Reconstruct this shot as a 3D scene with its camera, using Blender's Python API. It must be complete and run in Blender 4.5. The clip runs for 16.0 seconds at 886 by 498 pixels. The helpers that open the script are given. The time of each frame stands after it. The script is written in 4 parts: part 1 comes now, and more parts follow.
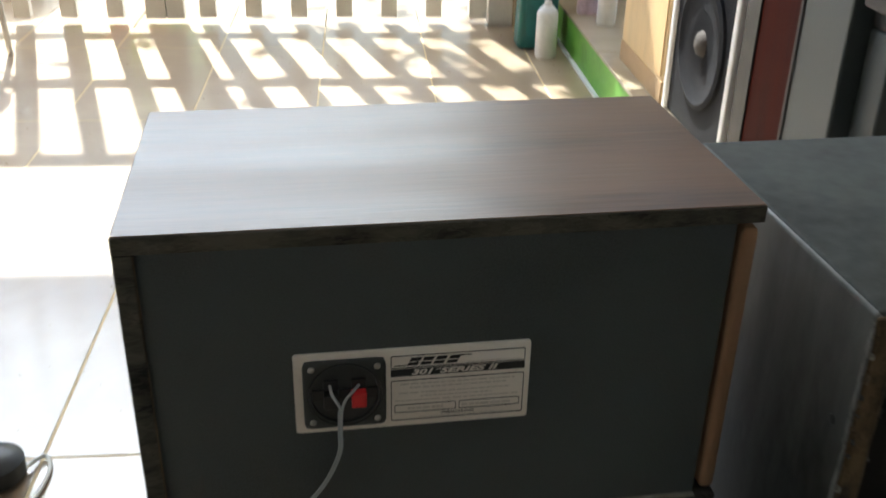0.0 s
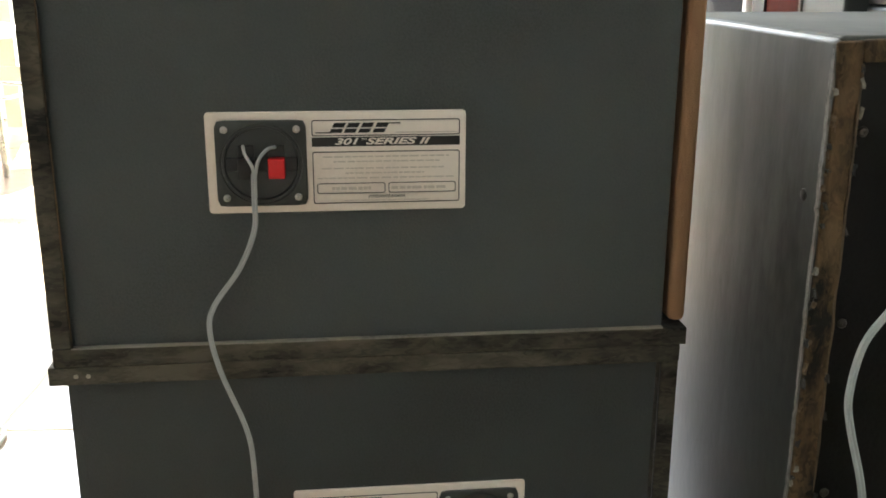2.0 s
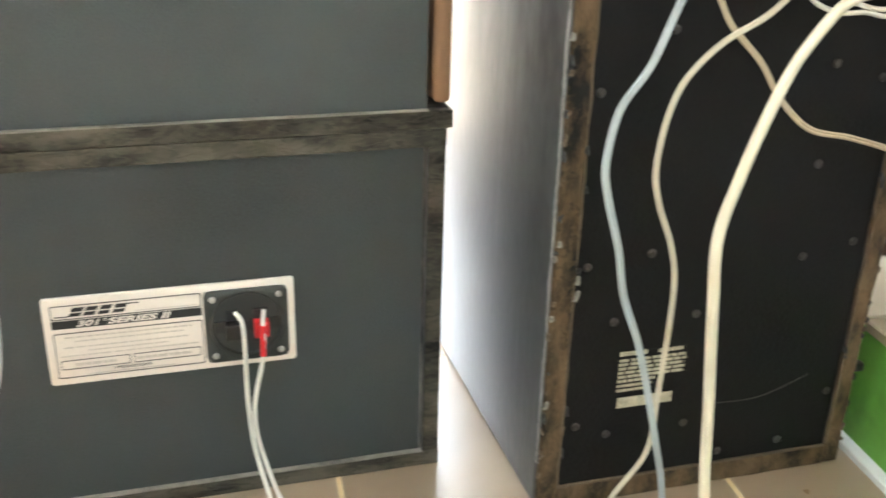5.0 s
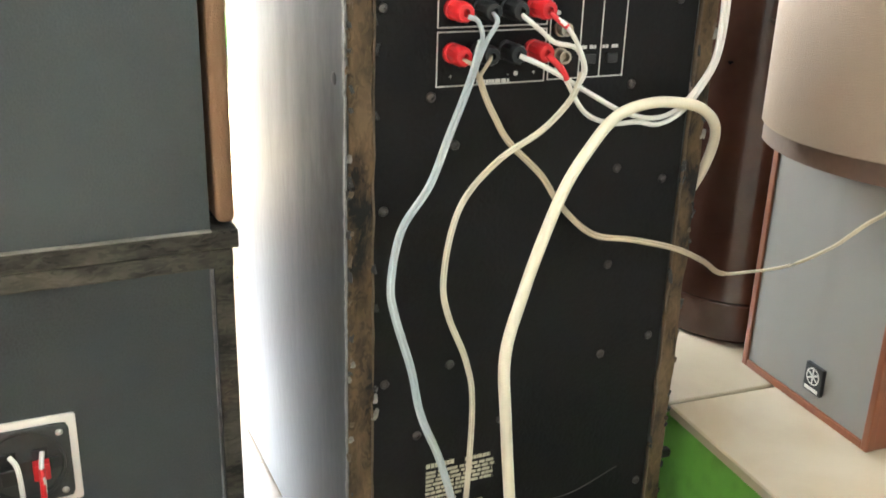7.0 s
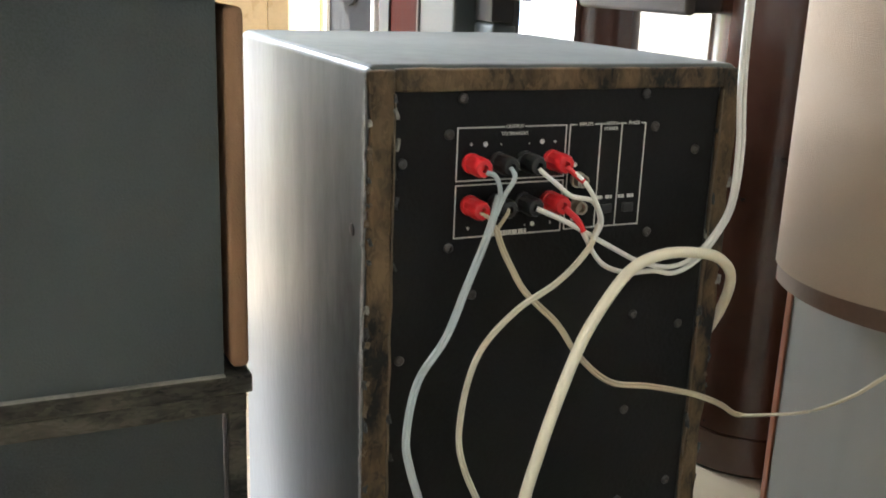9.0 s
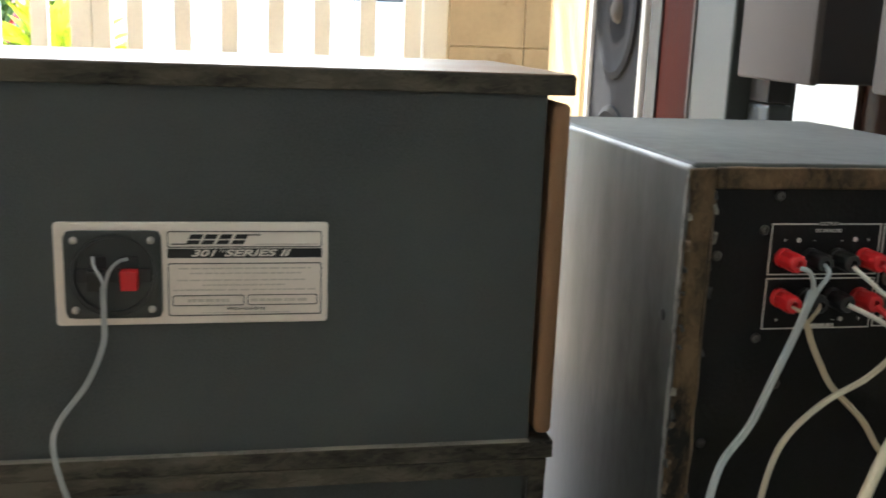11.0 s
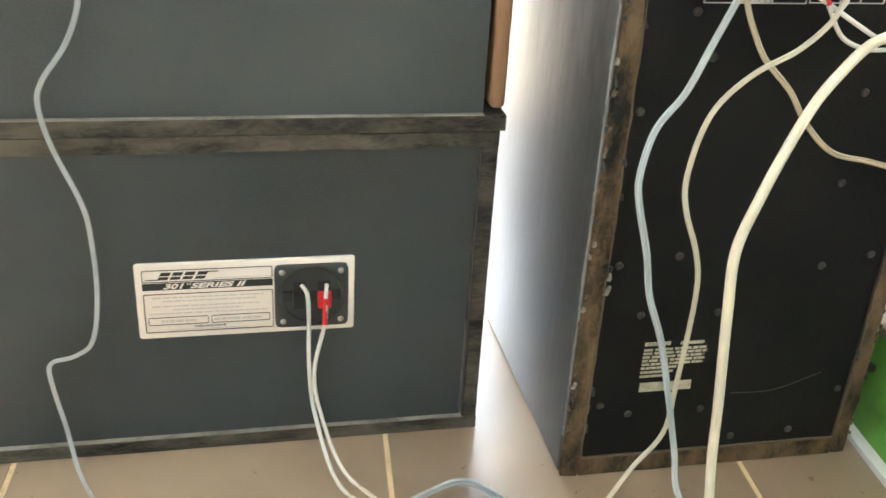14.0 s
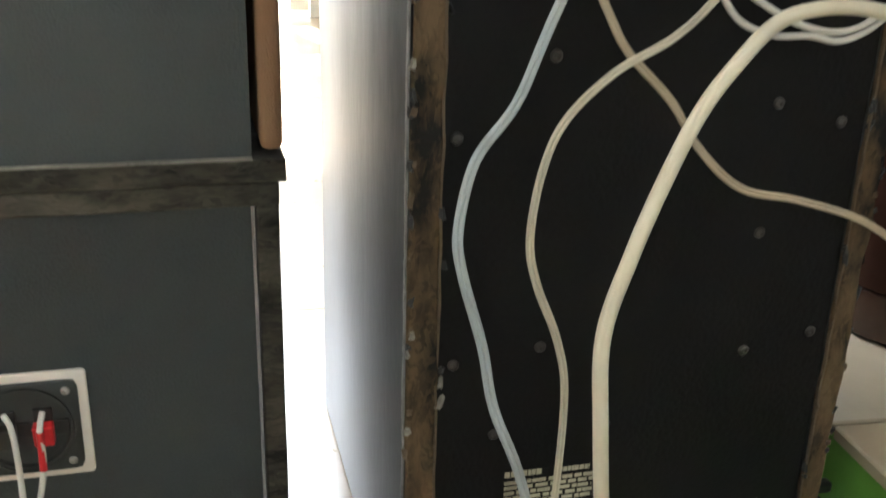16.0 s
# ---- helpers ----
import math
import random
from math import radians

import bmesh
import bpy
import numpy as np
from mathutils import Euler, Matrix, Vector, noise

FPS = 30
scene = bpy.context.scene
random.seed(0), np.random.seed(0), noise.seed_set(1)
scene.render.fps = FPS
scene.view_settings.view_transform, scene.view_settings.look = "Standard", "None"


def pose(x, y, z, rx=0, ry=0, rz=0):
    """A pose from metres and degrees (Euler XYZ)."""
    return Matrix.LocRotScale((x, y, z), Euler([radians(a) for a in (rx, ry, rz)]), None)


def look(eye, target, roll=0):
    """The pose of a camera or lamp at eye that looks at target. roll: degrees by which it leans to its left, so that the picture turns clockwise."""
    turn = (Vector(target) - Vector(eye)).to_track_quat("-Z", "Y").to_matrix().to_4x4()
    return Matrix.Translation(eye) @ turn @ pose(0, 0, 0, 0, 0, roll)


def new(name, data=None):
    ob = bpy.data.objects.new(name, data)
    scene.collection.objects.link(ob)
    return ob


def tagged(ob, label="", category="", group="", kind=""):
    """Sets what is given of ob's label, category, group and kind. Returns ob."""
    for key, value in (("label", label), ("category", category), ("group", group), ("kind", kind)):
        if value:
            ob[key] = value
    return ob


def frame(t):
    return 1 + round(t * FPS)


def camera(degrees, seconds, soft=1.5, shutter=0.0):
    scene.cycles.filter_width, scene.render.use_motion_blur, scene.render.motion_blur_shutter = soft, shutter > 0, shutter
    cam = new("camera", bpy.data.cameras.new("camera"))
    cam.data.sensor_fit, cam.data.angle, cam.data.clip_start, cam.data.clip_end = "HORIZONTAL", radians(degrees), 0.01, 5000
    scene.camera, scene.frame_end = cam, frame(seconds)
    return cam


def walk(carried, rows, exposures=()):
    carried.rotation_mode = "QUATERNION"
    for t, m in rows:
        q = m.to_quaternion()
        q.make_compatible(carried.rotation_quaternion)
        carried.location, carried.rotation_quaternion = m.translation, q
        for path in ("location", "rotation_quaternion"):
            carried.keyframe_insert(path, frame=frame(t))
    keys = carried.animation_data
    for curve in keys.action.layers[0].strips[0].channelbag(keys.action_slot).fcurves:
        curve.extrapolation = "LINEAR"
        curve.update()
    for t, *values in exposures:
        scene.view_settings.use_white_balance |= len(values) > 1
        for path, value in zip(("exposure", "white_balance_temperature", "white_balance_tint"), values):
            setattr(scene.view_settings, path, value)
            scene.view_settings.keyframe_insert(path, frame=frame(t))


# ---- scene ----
cam = camera(48.3, 16.0, soft=1.6, shutter=0.4)
PATH = [
    (0, (0.115, -0.567, 0.803), (0.406, 1.189, -0.109), 1.2),
    (0.2, (0.138, -0.542, 0.726), (0.397, 1.288, -0.039), 0.6),
    (0.3, (0.157, -0.541, 0.673), (0.371, 1.332, 0.006), -0.6),
    (0.5, (0.162, -0.510, 0.610), (0.333, 1.392, 0.020), 0.0),
    (0.7, (0.159, -0.518, 0.559), (0.319, 1.417, 0.081), -0.1),
    (0.9, (0.162, -0.535, 0.555), (0.328, 1.398, 0.07), 0.9),
    (1, (0.153, -0.56, 0.507), (0.375, 1.399, 0.167), 0.6),
    (1.5, (0.181, -0.606, 0.522), (0.377, 1.321, 0.024), 1.0),
    (2, (0.189, -0.63, 0.521), (0.401, 1.281, -0.031), 0.2),
    (2.5, (0.194, -0.628, 0.51), (0.435, 1.258, -0.11), 0.0),
    (3, (0.203, -0.628, 0.5), (0.473, 1.239, -0.165), 0.1),
    (3.5, (0.209, -0.625, 0.497), (0.499, 1.223, -0.211), -0.1),
    (4, (0.215, -0.623, 0.486), (0.519, 1.207, -0.261), -0.1),
    (4.5, (0.219, -0.622, 0.47), (0.595, 1.18, -0.312), 0.4),
    (5, (0.242, -0.624, 0.459), (0.763, 1.132, -0.343), 1.6),
    (5.2, (0.254, -0.624, 0.459), (0.83, 1.114, -0.344), 1.9),
    (7.3, (0.296, -0.601, 0.505), (1.104, 1.095, -0.181), 1.9),
    (7.5, (0.296, -0.596, 0.508), (1.113, 1.102, -0.16), 2.0),
    (8, (0.295, -0.592, 0.514), (1.118, 1.121, -0.109), 2.0),
    (8.2, (0.295, -0.592, 0.516), (1.124, 1.125, -0.087), 2.1),
    (10.3, (0.264, -0.607, 0.554), (0.86, 1.251, 0.119), 2.3),
    (10.5, (0.252, -0.61, 0.554), (0.792, 1.269, 0.13), 2.2),
    (11, (0.226, -0.616, 0.555), (0.606, 1.299, 0.118), 2.2),
    (11.5, (0.213, -0.638, 0.559), (0.5, 1.284, 0.085), 2.8),
    (12, (0.212, -0.668, 0.55), (0.454, 1.231, -0.029), 3.0),
    (12.5, (0.216, -0.689, 0.536), (0.466, 1.154, -0.199), 2.9),
    (13, (0.218, -0.694, 0.523), (0.502, 1.1, -0.314), 3.0),
    (13.5, (0.224, -0.696, 0.522), (0.567, 1.058, -0.377), 3.3),
    (14, (0.235, -0.679, 0.519), (0.63, 1.061, -0.385), 3.5),
    (14.5, (0.252, -0.673, 0.515), (0.71, 1.078, -0.335), 3.4),
    (15, (0.286, -0.626, 0.497), (0.806, 1.153, -0.254), 2.5),
    (15.5, (0.352, -0.559, 0.467), (0.863, 1.257, -0.199), 1.7),
    (16, (0.383, -0.509, 0.422), (0.866, 1.294, -0.295), 1.7),
]
EXPO = [(t, e, 6000 if t < 1.2 else 6400 if t < 2.8 else 6100, 4 if t < 1.2 else 5) for t, e in ((0.0, 1.85), (0.3, 0.50), (0.7, 0.45), (1.0, 1.06), (1.5, 2.65), (2.5, 3.40), (3.0, 3.80), (3.5, 4.08), (4.5, 4.62), (5.0, 4.80), (8.0, 4.44), (10.4, 2.95), (11.5, 3.03), (12.5, 3.10), (13.0, 3.28), (14.0, 4.65), (14.5, 4.70), (15.5, 4.15), (16.0, 3.83))]
walk(cam, [(t, look(eye, target, roll)) for t, eye, target, roll in PATH], EXPO)

# ---- light ----
world = bpy.data.worlds.new("world")
scene.world = world
world.use_nodes = True
wn = world.node_tree.nodes
sky = wn.new("ShaderNodeTexSky")
sky.sky_type = "NISHITA"
sky.sun_disc = False
sky.sun_elevation = radians(52)
sky.sun_rotation = radians(-12)
wn["Background"].inputs["Strength"].default_value = 0.15
world.node_tree.links.new(sky.outputs[0], wn["Background"].inputs["Color"])
sun = new("sun", bpy.data.lights.new("sun", "SUN"))
sun.data.energy, sun.data.angle, sun.data.color = 5.0, radians(0.6), (1.0, 0.95, 0.86)
sun.matrix_world = look((-1.06, 5.0, 6.5), (0, 0, 0))
gate_light = new("sky_in_gateway", bpy.data.lights.new("sky_in_gateway", "AREA"))
gate_light.data.shape, gate_light.data.size, gate_light.data.size_y = "RECTANGLE", 3.2, 1.1
gate_light.data.energy, gate_light.data.color = 22, (0.96, 0.98, 1.0)
gate_light.matrix_world = look((-0.7, 2.75, 1.75), (-0.8, 0.0, 0.9))

# ---- materials ----
MATS = {}


def mat(name, color, rough=0.5, metal=0.0, var=0.12, scale=8.0, fine=90.0, bump=0.1, dark=None, spots=0.0, coat=0.0, stretch=(1, 1, 1), spec=0.5, sheen=0.0):
    """A painted, moulded or cast surface: two scales of colour noise, worn gloss and fine relief."""
    m = bpy.data.materials.new(name)
    m.use_nodes = True
    nt = m.node_tree
    n, l = nt.nodes, nt.links
    b = n["Principled BSDF"]
    co = n.new("ShaderNodeTexCoord")
    mp = n.new("ShaderNodeMapping")
    mp.inputs["Scale"].default_value = stretch
    l.new(co.outputs["Object"], mp.inputs[0])
    big = n.new("ShaderNodeTexNoise")
    big.inputs["Scale"].default_value, big.inputs["Detail"].default_value = scale, 5
    sm = n.new("ShaderNodeTexNoise")
    sm.inputs["Scale"].default_value, sm.inputs["Detail"].default_value = fine, 4
    l.new(mp.outputs[0], big.inputs["Vector"])
    l.new(mp.outputs[0], sm.inputs["Vector"])
    mixf = n.new("ShaderNodeMath")
    mixf.operation = "ADD"
    half = n.new("ShaderNodeMath")
    half.operation = "MULTIPLY"
    half.inputs[1].default_value = 0.45
    l.new(sm.outputs["Fac"], half.inputs[0])
    l.new(big.outputs["Fac"], mixf.inputs[0])
    l.new(half.outputs[0], mixf.inputs[1])
    ramp = n.new("ShaderNodeValToRGB")
    d = dark or tuple(c * (1 - 2.2 * var) for c in color)
    h = tuple(min(1, c * (1 + 1.2 * var)) for c in color)
    e = ramp.color_ramp.elements
    e[0].position, e[0].color = 0.45, (*d, 1)
    e[1].position, e[1].color = 0.95, (*h, 1)
    mid = e.new(0.68)
    mid.color = (*color, 1)
    l.new(mixf.outputs[0], ramp.inputs[0])
    l.new(ramp.outputs[0], b.inputs["Base Color"])
    rr = n.new("ShaderNodeMapRange")
    rr.inputs["To Min"].default_value, rr.inputs["To Max"].default_value = max(0.03, rough - 0.12), min(1, rough + 0.12)
    l.new(big.outputs["Fac"], rr.inputs["Value"])
    l.new(rr.outputs[0], b.inputs["Roughness"])
    b.inputs["Metallic"].default_value = metal
    b.inputs["Specular IOR Level"].default_value = spec
    b.inputs["Coat Weight"].default_value = coat
    b.inputs["Coat Roughness"].default_value = 0.12
    b.inputs["Sheen Weight"].default_value, b.inputs["Sheen Roughness"].default_value = sheen, 0.4
    if bump:
        bp = n.new("ShaderNodeBump")
        bp.inputs["Strength"].default_value, bp.inputs["Distance"].default_value = bump, 0.002
        l.new(sm.outputs["Fac"], bp.inputs["Height"])
        l.new(bp.outputs[0], b.inputs["Normal"])
    MATS[name] = m
    return m


CHAR = mat("charcoal_board", (0.052, 0.060, 0.060), 0.5, var=0.2, scale=5, fine=620, bump=0.28)
CHAR2 = mat("black_board", (0.037, 0.043, 0.043), 0.55, var=0.2, scale=5, fine=620, bump=0.28)
DUST = mat("dusty_edge", (0.22, 0.208, 0.178), 0.85, var=0.3, scale=30, fine=300, bump=0.6, dark=(0.09, 0.082, 0.07))
RAW = mat("bare_edge", (0.11, 0.08, 0.05), 0.85, var=0.3, scale=35, fine=300, bump=0.8, dark=(0.05, 0.036, 0.025))
WALNUT = mat("walnut_vinyl", (0.13, 0.070, 0.034), 0.40, spec=0.8, var=0.2, scale=6, fine=60, bump=0.12, stretch=(0.25, 3, 3))
DKBROWN = mat("dark_brown_cabinet", (0.10, 0.056, 0.036), 0.5, var=0.1, scale=8, fine=200, bump=0.1)
BROWNFOAM = mat("brown_foam", (0.29, 0.165, 0.09), 0.9, var=0.08, scale=10, fine=900, bump=0.5)
PLATE = mat("satin_plate", (0.82, 0.74, 0.66), 0.42, metal=0.12, var=0.04, scale=12, fine=500, bump=0.05)
BLACKP = mat("black_plastic", (0.018, 0.018, 0.018), 0.42, var=0.1, scale=20, fine=300, bump=0.05)
SUBBACK = mat("black_back_paint", (0.0078, 0.0072, 0.0072), 0.62, var=0.25, scale=6, fine=350, bump=0.2, spec=0.18)
INK = mat("black_ink", (0.02, 0.019, 0.018), 0.6, var=0.05, bump=0)
INKG = mat("grey_ink", (0.58, 0.52, 0.46), 0.6, var=0.05, bump=0)
RED = mat("red_plastic", (0.62, 0.02, 0.025), 0.35, var=0.06, scale=30, fine=200, bump=0.05)
SILK = mat("white_print", (0.62, 0.6, 0.55), 0.6, var=0.08, scale=60, fine=300, bump=0)
CREAMP = mat("cream_label", (0.5, 0.46, 0.33), 0.7, var=0.2, scale=60, fine=400, bump=0.1)
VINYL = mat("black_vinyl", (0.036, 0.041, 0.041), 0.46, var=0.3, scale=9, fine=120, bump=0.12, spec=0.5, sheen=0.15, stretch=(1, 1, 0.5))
TORN = mat("torn_vinyl", (0.15, 0.15, 0.145), 0.55, var=0.4, scale=40, fine=300, bump=0.5, dark=(0.03, 0.03, 0.03))
DUSTTOP = mat("dusty_black_vinyl", (0.040, 0.045, 0.041), 0.70, var=0.6, scale=8, fine=70, bump=0.12, spec=0.4, sheen=0.12, dark=(0.012, 0.013, 0.013))
SCREW = mat("screw_steel", (0.095, 0.088, 0.08), 0.45, metal=0.8, var=0.15, scale=200, bump=0)
SCREWB = mat("bright_screw", (0.48, 0.46, 0.43), 0.38, metal=0.85, var=0.15, scale=200, bump=0)
CUPM = mat("charcoal_moulding", (0.036, 0.039, 0.037), 0.42, var=0.12, scale=30, fine=400, bump=0.08)
BRASS = mat("dull_brass", (0.42, 0.37, 0.3), 0.35, metal=0.9, var=0.1, scale=200, bump=0)
WBLUE = mat("blue_grey_cable", (0.42, 0.47, 0.48), 0.4, var=0.08, scale=40, bump=0.03)
WGREY = mat("grey_cable", (0.38, 0.40, 0.41), 0.4, var=0.08, scale=40, bump=0.03)
WWHITE = mat("white_cable", (0.72, 0.70, 0.64), 0.4, var=0.06, scale=40, bump=0.03)
WBEIGE = mat("beige_cable", (0.58, 0.53, 0.41), 0.4, var=0.08, scale=40, bump=0.03)
WTAN = mat("tan_cable", (0.50, 0.42, 0.29), 0.4, var=0.08, scale=40, bump=0.03)
WCREAM = mat("cream_mains_cable", (0.70, 0.64, 0.49), 0.4, var=0.05, scale=40, bump=0.03)
WBLACK = mat("black_cable", (0.02, 0.02, 0.02), 0.4, var=0.1, bump=0)
GREEN = mat("green_wall_paint", (0.13, 0.33, 0.045), 0.5, var=0.16, scale=7, fine=60, bump=0.2)
PLASTER = mat("white_plaster", (0.62, 0.63, 0.62), 0.8, var=0.04, scale=3, fine=60, bump=0.15)
CEIL = mat("ceiling_paint", (0.78, 0.78, 0.77), 0.85, var=0.03, scale=3, bump=0.1)
GROUT = mat("grout", (0.66, 0.53, 0.32), 0.85, var=0.12, scale=30, fine=300, bump=0.2)
GATEW = mat("white_gate_paint", (0.72, 0.68, 0.6), 0.45, var=0.05, scale=6, fine=120, bump=0.08)
WALLTILE = mat("brown_wall_tile", (0.42, 0.32, 0.20), 0.3, var=0.08, scale=8, fine=80, bump=0.03)
GOLDW = mat("golden_board", (0.58, 0.41, 0.21), 0.5, var=0.1, scale=5, fine=70, bump=0.1, stretch=(3, 3, 0.5))
REDW = mat("dark_red_wood", (0.044, 0.008, 0.005), 0.7, spec=0.05, var=0.2, scale=8, fine=70, bump=0.08, stretch=(4, 4, 0.5))
BROWNG = mat("glossy_brown_tube", (0.055, 0.022, 0.014), 0.22, var=0.2, scale=5, fine=40, bump=0.02, coat=0.5)
GREYC = mat("grey_cabinet_paint", (0.052, 0.060, 0.060), 0.5, var=0.08, scale=5, fine=200, bump=0.1)
CLOTHD = mat("dark_grille_cloth", (0.020, 0.020, 0.023), 0.85, spec=0.12, var=0.1, scale=6, fine=1200, bump=0.4)
CLOTHG = mat("grey_grille_cloth", (0.068, 0.058, 0.053), 0.9, var=0.06, scale=6, fine=1200, bump=0.5)
# box sides' shade painted in: darker than the grey cloth front
CLOTHSHADE = mat("shaded_box_side", (0.03, 0.026, 0.026), 0.9, var=0.1, scale=6, fine=900, bump=0.4)
CLOTHB = mat("beige_grille_cloth", (0.26, 0.195, 0.14), 0.9, var=0.05, scale=6, fine=1200, bump=0.4)
CLOTHS = mat("silver_grille_cloth", (0.21, 0.20, 0.18), 0.55, var=0.06, scale=5, fine=1000, bump=0.3, stretch=(6, 6, 0.4))
ORANGEW = mat("orange_wood", (0.19, 0.060, 0.026), 0.35, var=0.15, scale=6, fine=60, bump=0.05, stretch=(4, 4, 0.5))
CHROME = mat("bright_steel", (0.6, 0.6, 0.6), 0.25, metal=1.0, var=0.04, bump=0)
TEAL = mat("teal_plastic", (0.015, 0.13, 0.12), 0.35, var=0.1, scale=12, bump=0.03)
WHITEP = mat("white_plastic", (0.72, 0.71, 0.7), 0.4, var=0.05, scale=12, bump=0.03)
PINKP = mat("pink_tin", (0.55, 0.42, 0.50), 0.35, var=0.15, scale=30, bump=0.03)
TRIMW = mat("white_trim", (0.75, 0.75, 0.77), 0.4, var=0.04, bump=0.03)
CONC = mat("street_concrete", (0.72, 0.70, 0.65), 0.85, var=0.12, scale=2, fine=40, bump=0.3)
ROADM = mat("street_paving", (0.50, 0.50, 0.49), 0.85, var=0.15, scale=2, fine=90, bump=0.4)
LEAFM = mat("leaf_green", (0.06, 0.14, 0.03), 0.5, var=0.3, scale=15, bump=0.05)
LEAFY = mat("leaf_yellow_green", (0.42, 0.5, 0.04), 0.5, var=0.3, scale=15, bump=0.05)
BARK = mat("bark", (0.16, 0.11, 0.07), 0.9, var=0.3, scale=12, fine=60, bump=1.0)
CARRED = mat("red_car_paint", (0.5, 0.02, 0.03), 0.2, var=0.04, coat=1.0, bump=0)
GLASSD = mat("dark_glass", (0.02, 0.025, 0.03), 0.05, var=0.02, bump=0, coat=0.5)
RUBBER = mat("tyre_rubber", (0.02, 0.02, 0.02), 0.8, var=0.1, bump=0.1)
FACADE = mat("pale_facade", (0.88, 0.76, 0.55), 0.8, var=0.06, scale=1.5, fine=30, bump=0.15)
WOODT = mat("pale_wood", (0.48, 0.34, 0.2), 0.5, var=0.12, scale=5, fine=60, bump=0.08, stretch=(0.4, 3, 3))
CARD = mat("cardboard", (0.40, 0.27, 0.15), 0.85, var=0.08, scale=6, fine=100, bump=0.1)


def chip_mat(name, scale, tone, stretch=(1, 1, 1), warm=(0.065, 0.046, 0.030)):
    """Bare chipboard under worn black stain: flakes of several browns, stain left in patches."""
    m = bpy.data.materials.new(name)
    m.use_nodes = True
    n, l = m.node_tree.nodes, m.node_tree.links
    b = n["Principled BSDF"]
    b.inputs["Roughness"].default_value = 0.8
    b.inputs["Specular IOR Level"].default_value = 0.3
    co = n.new("ShaderNodeTexCoord")
    mp = n.new("ShaderNodeMapping")
    mp.inputs["Scale"].default_value = stretch
    l.new(co.outputs["Object"], mp.inputs[0])
    warp = n.new("ShaderNodeTexNoise")
    warp.inputs["Scale"].default_value, warp.inputs["Detail"].default_value = 90, 3
    l.new(mp.outputs[0], warp.inputs["Vector"])
    add = n.new("ShaderNodeMix")
    add.data_type = "VECTOR"
    add.inputs["Factor"].default_value = 0.02
    l.new(mp.outputs[0], add.inputs[4])
    l.new(warp.outputs["Color"], add.inputs[5])
    vo = n.new("ShaderNodeTexVoronoi")
    vo.inputs["Scale"].default_value = scale
    l.new(add.outputs[1], vo.inputs["Vector"])
    sep = n.new("ShaderNodeSeparateColor")
    l.new(vo.outputs["Color"], sep.inputs[0])
    patch = n.new("ShaderNodeTexNoise")
    patch.inputs["Scale"].default_value, patch.inputs["Detail"].default_value = 48, 4
    l.new(mp.outputs[0], patch.inputs["Vector"])
    big = n.new("ShaderNodeTexNoise")
    big.inputs["Scale"].default_value, big.inputs["Detail"].default_value = 9, 3
    l.new(mp.outputs[0], big.inputs["Vector"])
    s1 = n.new("ShaderNodeMath")
    s1.operation = "MULTIPLY_ADD"
    s1.inputs[1].default_value = 0.12
    l.new(sep.outputs[0], s1.inputs[0])
    l.new(patch.outputs["Fac"], s1.inputs[2])
    s2 = n.new("ShaderNodeMath")
    s2.operation = "MULTIPLY_ADD"
    s2.inputs[1].default_value = 0.45
    l.new(big.outputs["Fac"], s2.inputs[0])
    l.new(s1.outputs[0], s2.inputs[2])
    ramp = n.new("ShaderNodeValToRGB")
    e = ramp.color_ramp.elements
    e[0].position, e[0].color = 0.60, (0.010, 0.009, 0.008, 1)
    e[1].position, e[1].color = 0.95, (warm[0] * 2.0 * tone, warm[1] * 2.0 * tone, warm[2] * 2.0 * tone, 1)
    mid = e.new(0.75)
    mid.color = (warm[0] * tone, warm[1] * tone, warm[2] * tone, 1)
    l.new(s2.outputs[0], ramp.inputs[0])
    l.new(ramp.outputs[0], b.inputs["Base Color"])
    bp = n.new("ShaderNodeBump")
    bp.inputs["Strength"].default_value, bp.inputs["Distance"].default_value = 0.9, 0.002
    l.new(s1.outputs[0], bp.inputs["Height"])
    l.new(bp.outputs[0], b.inputs["Normal"])
    return m



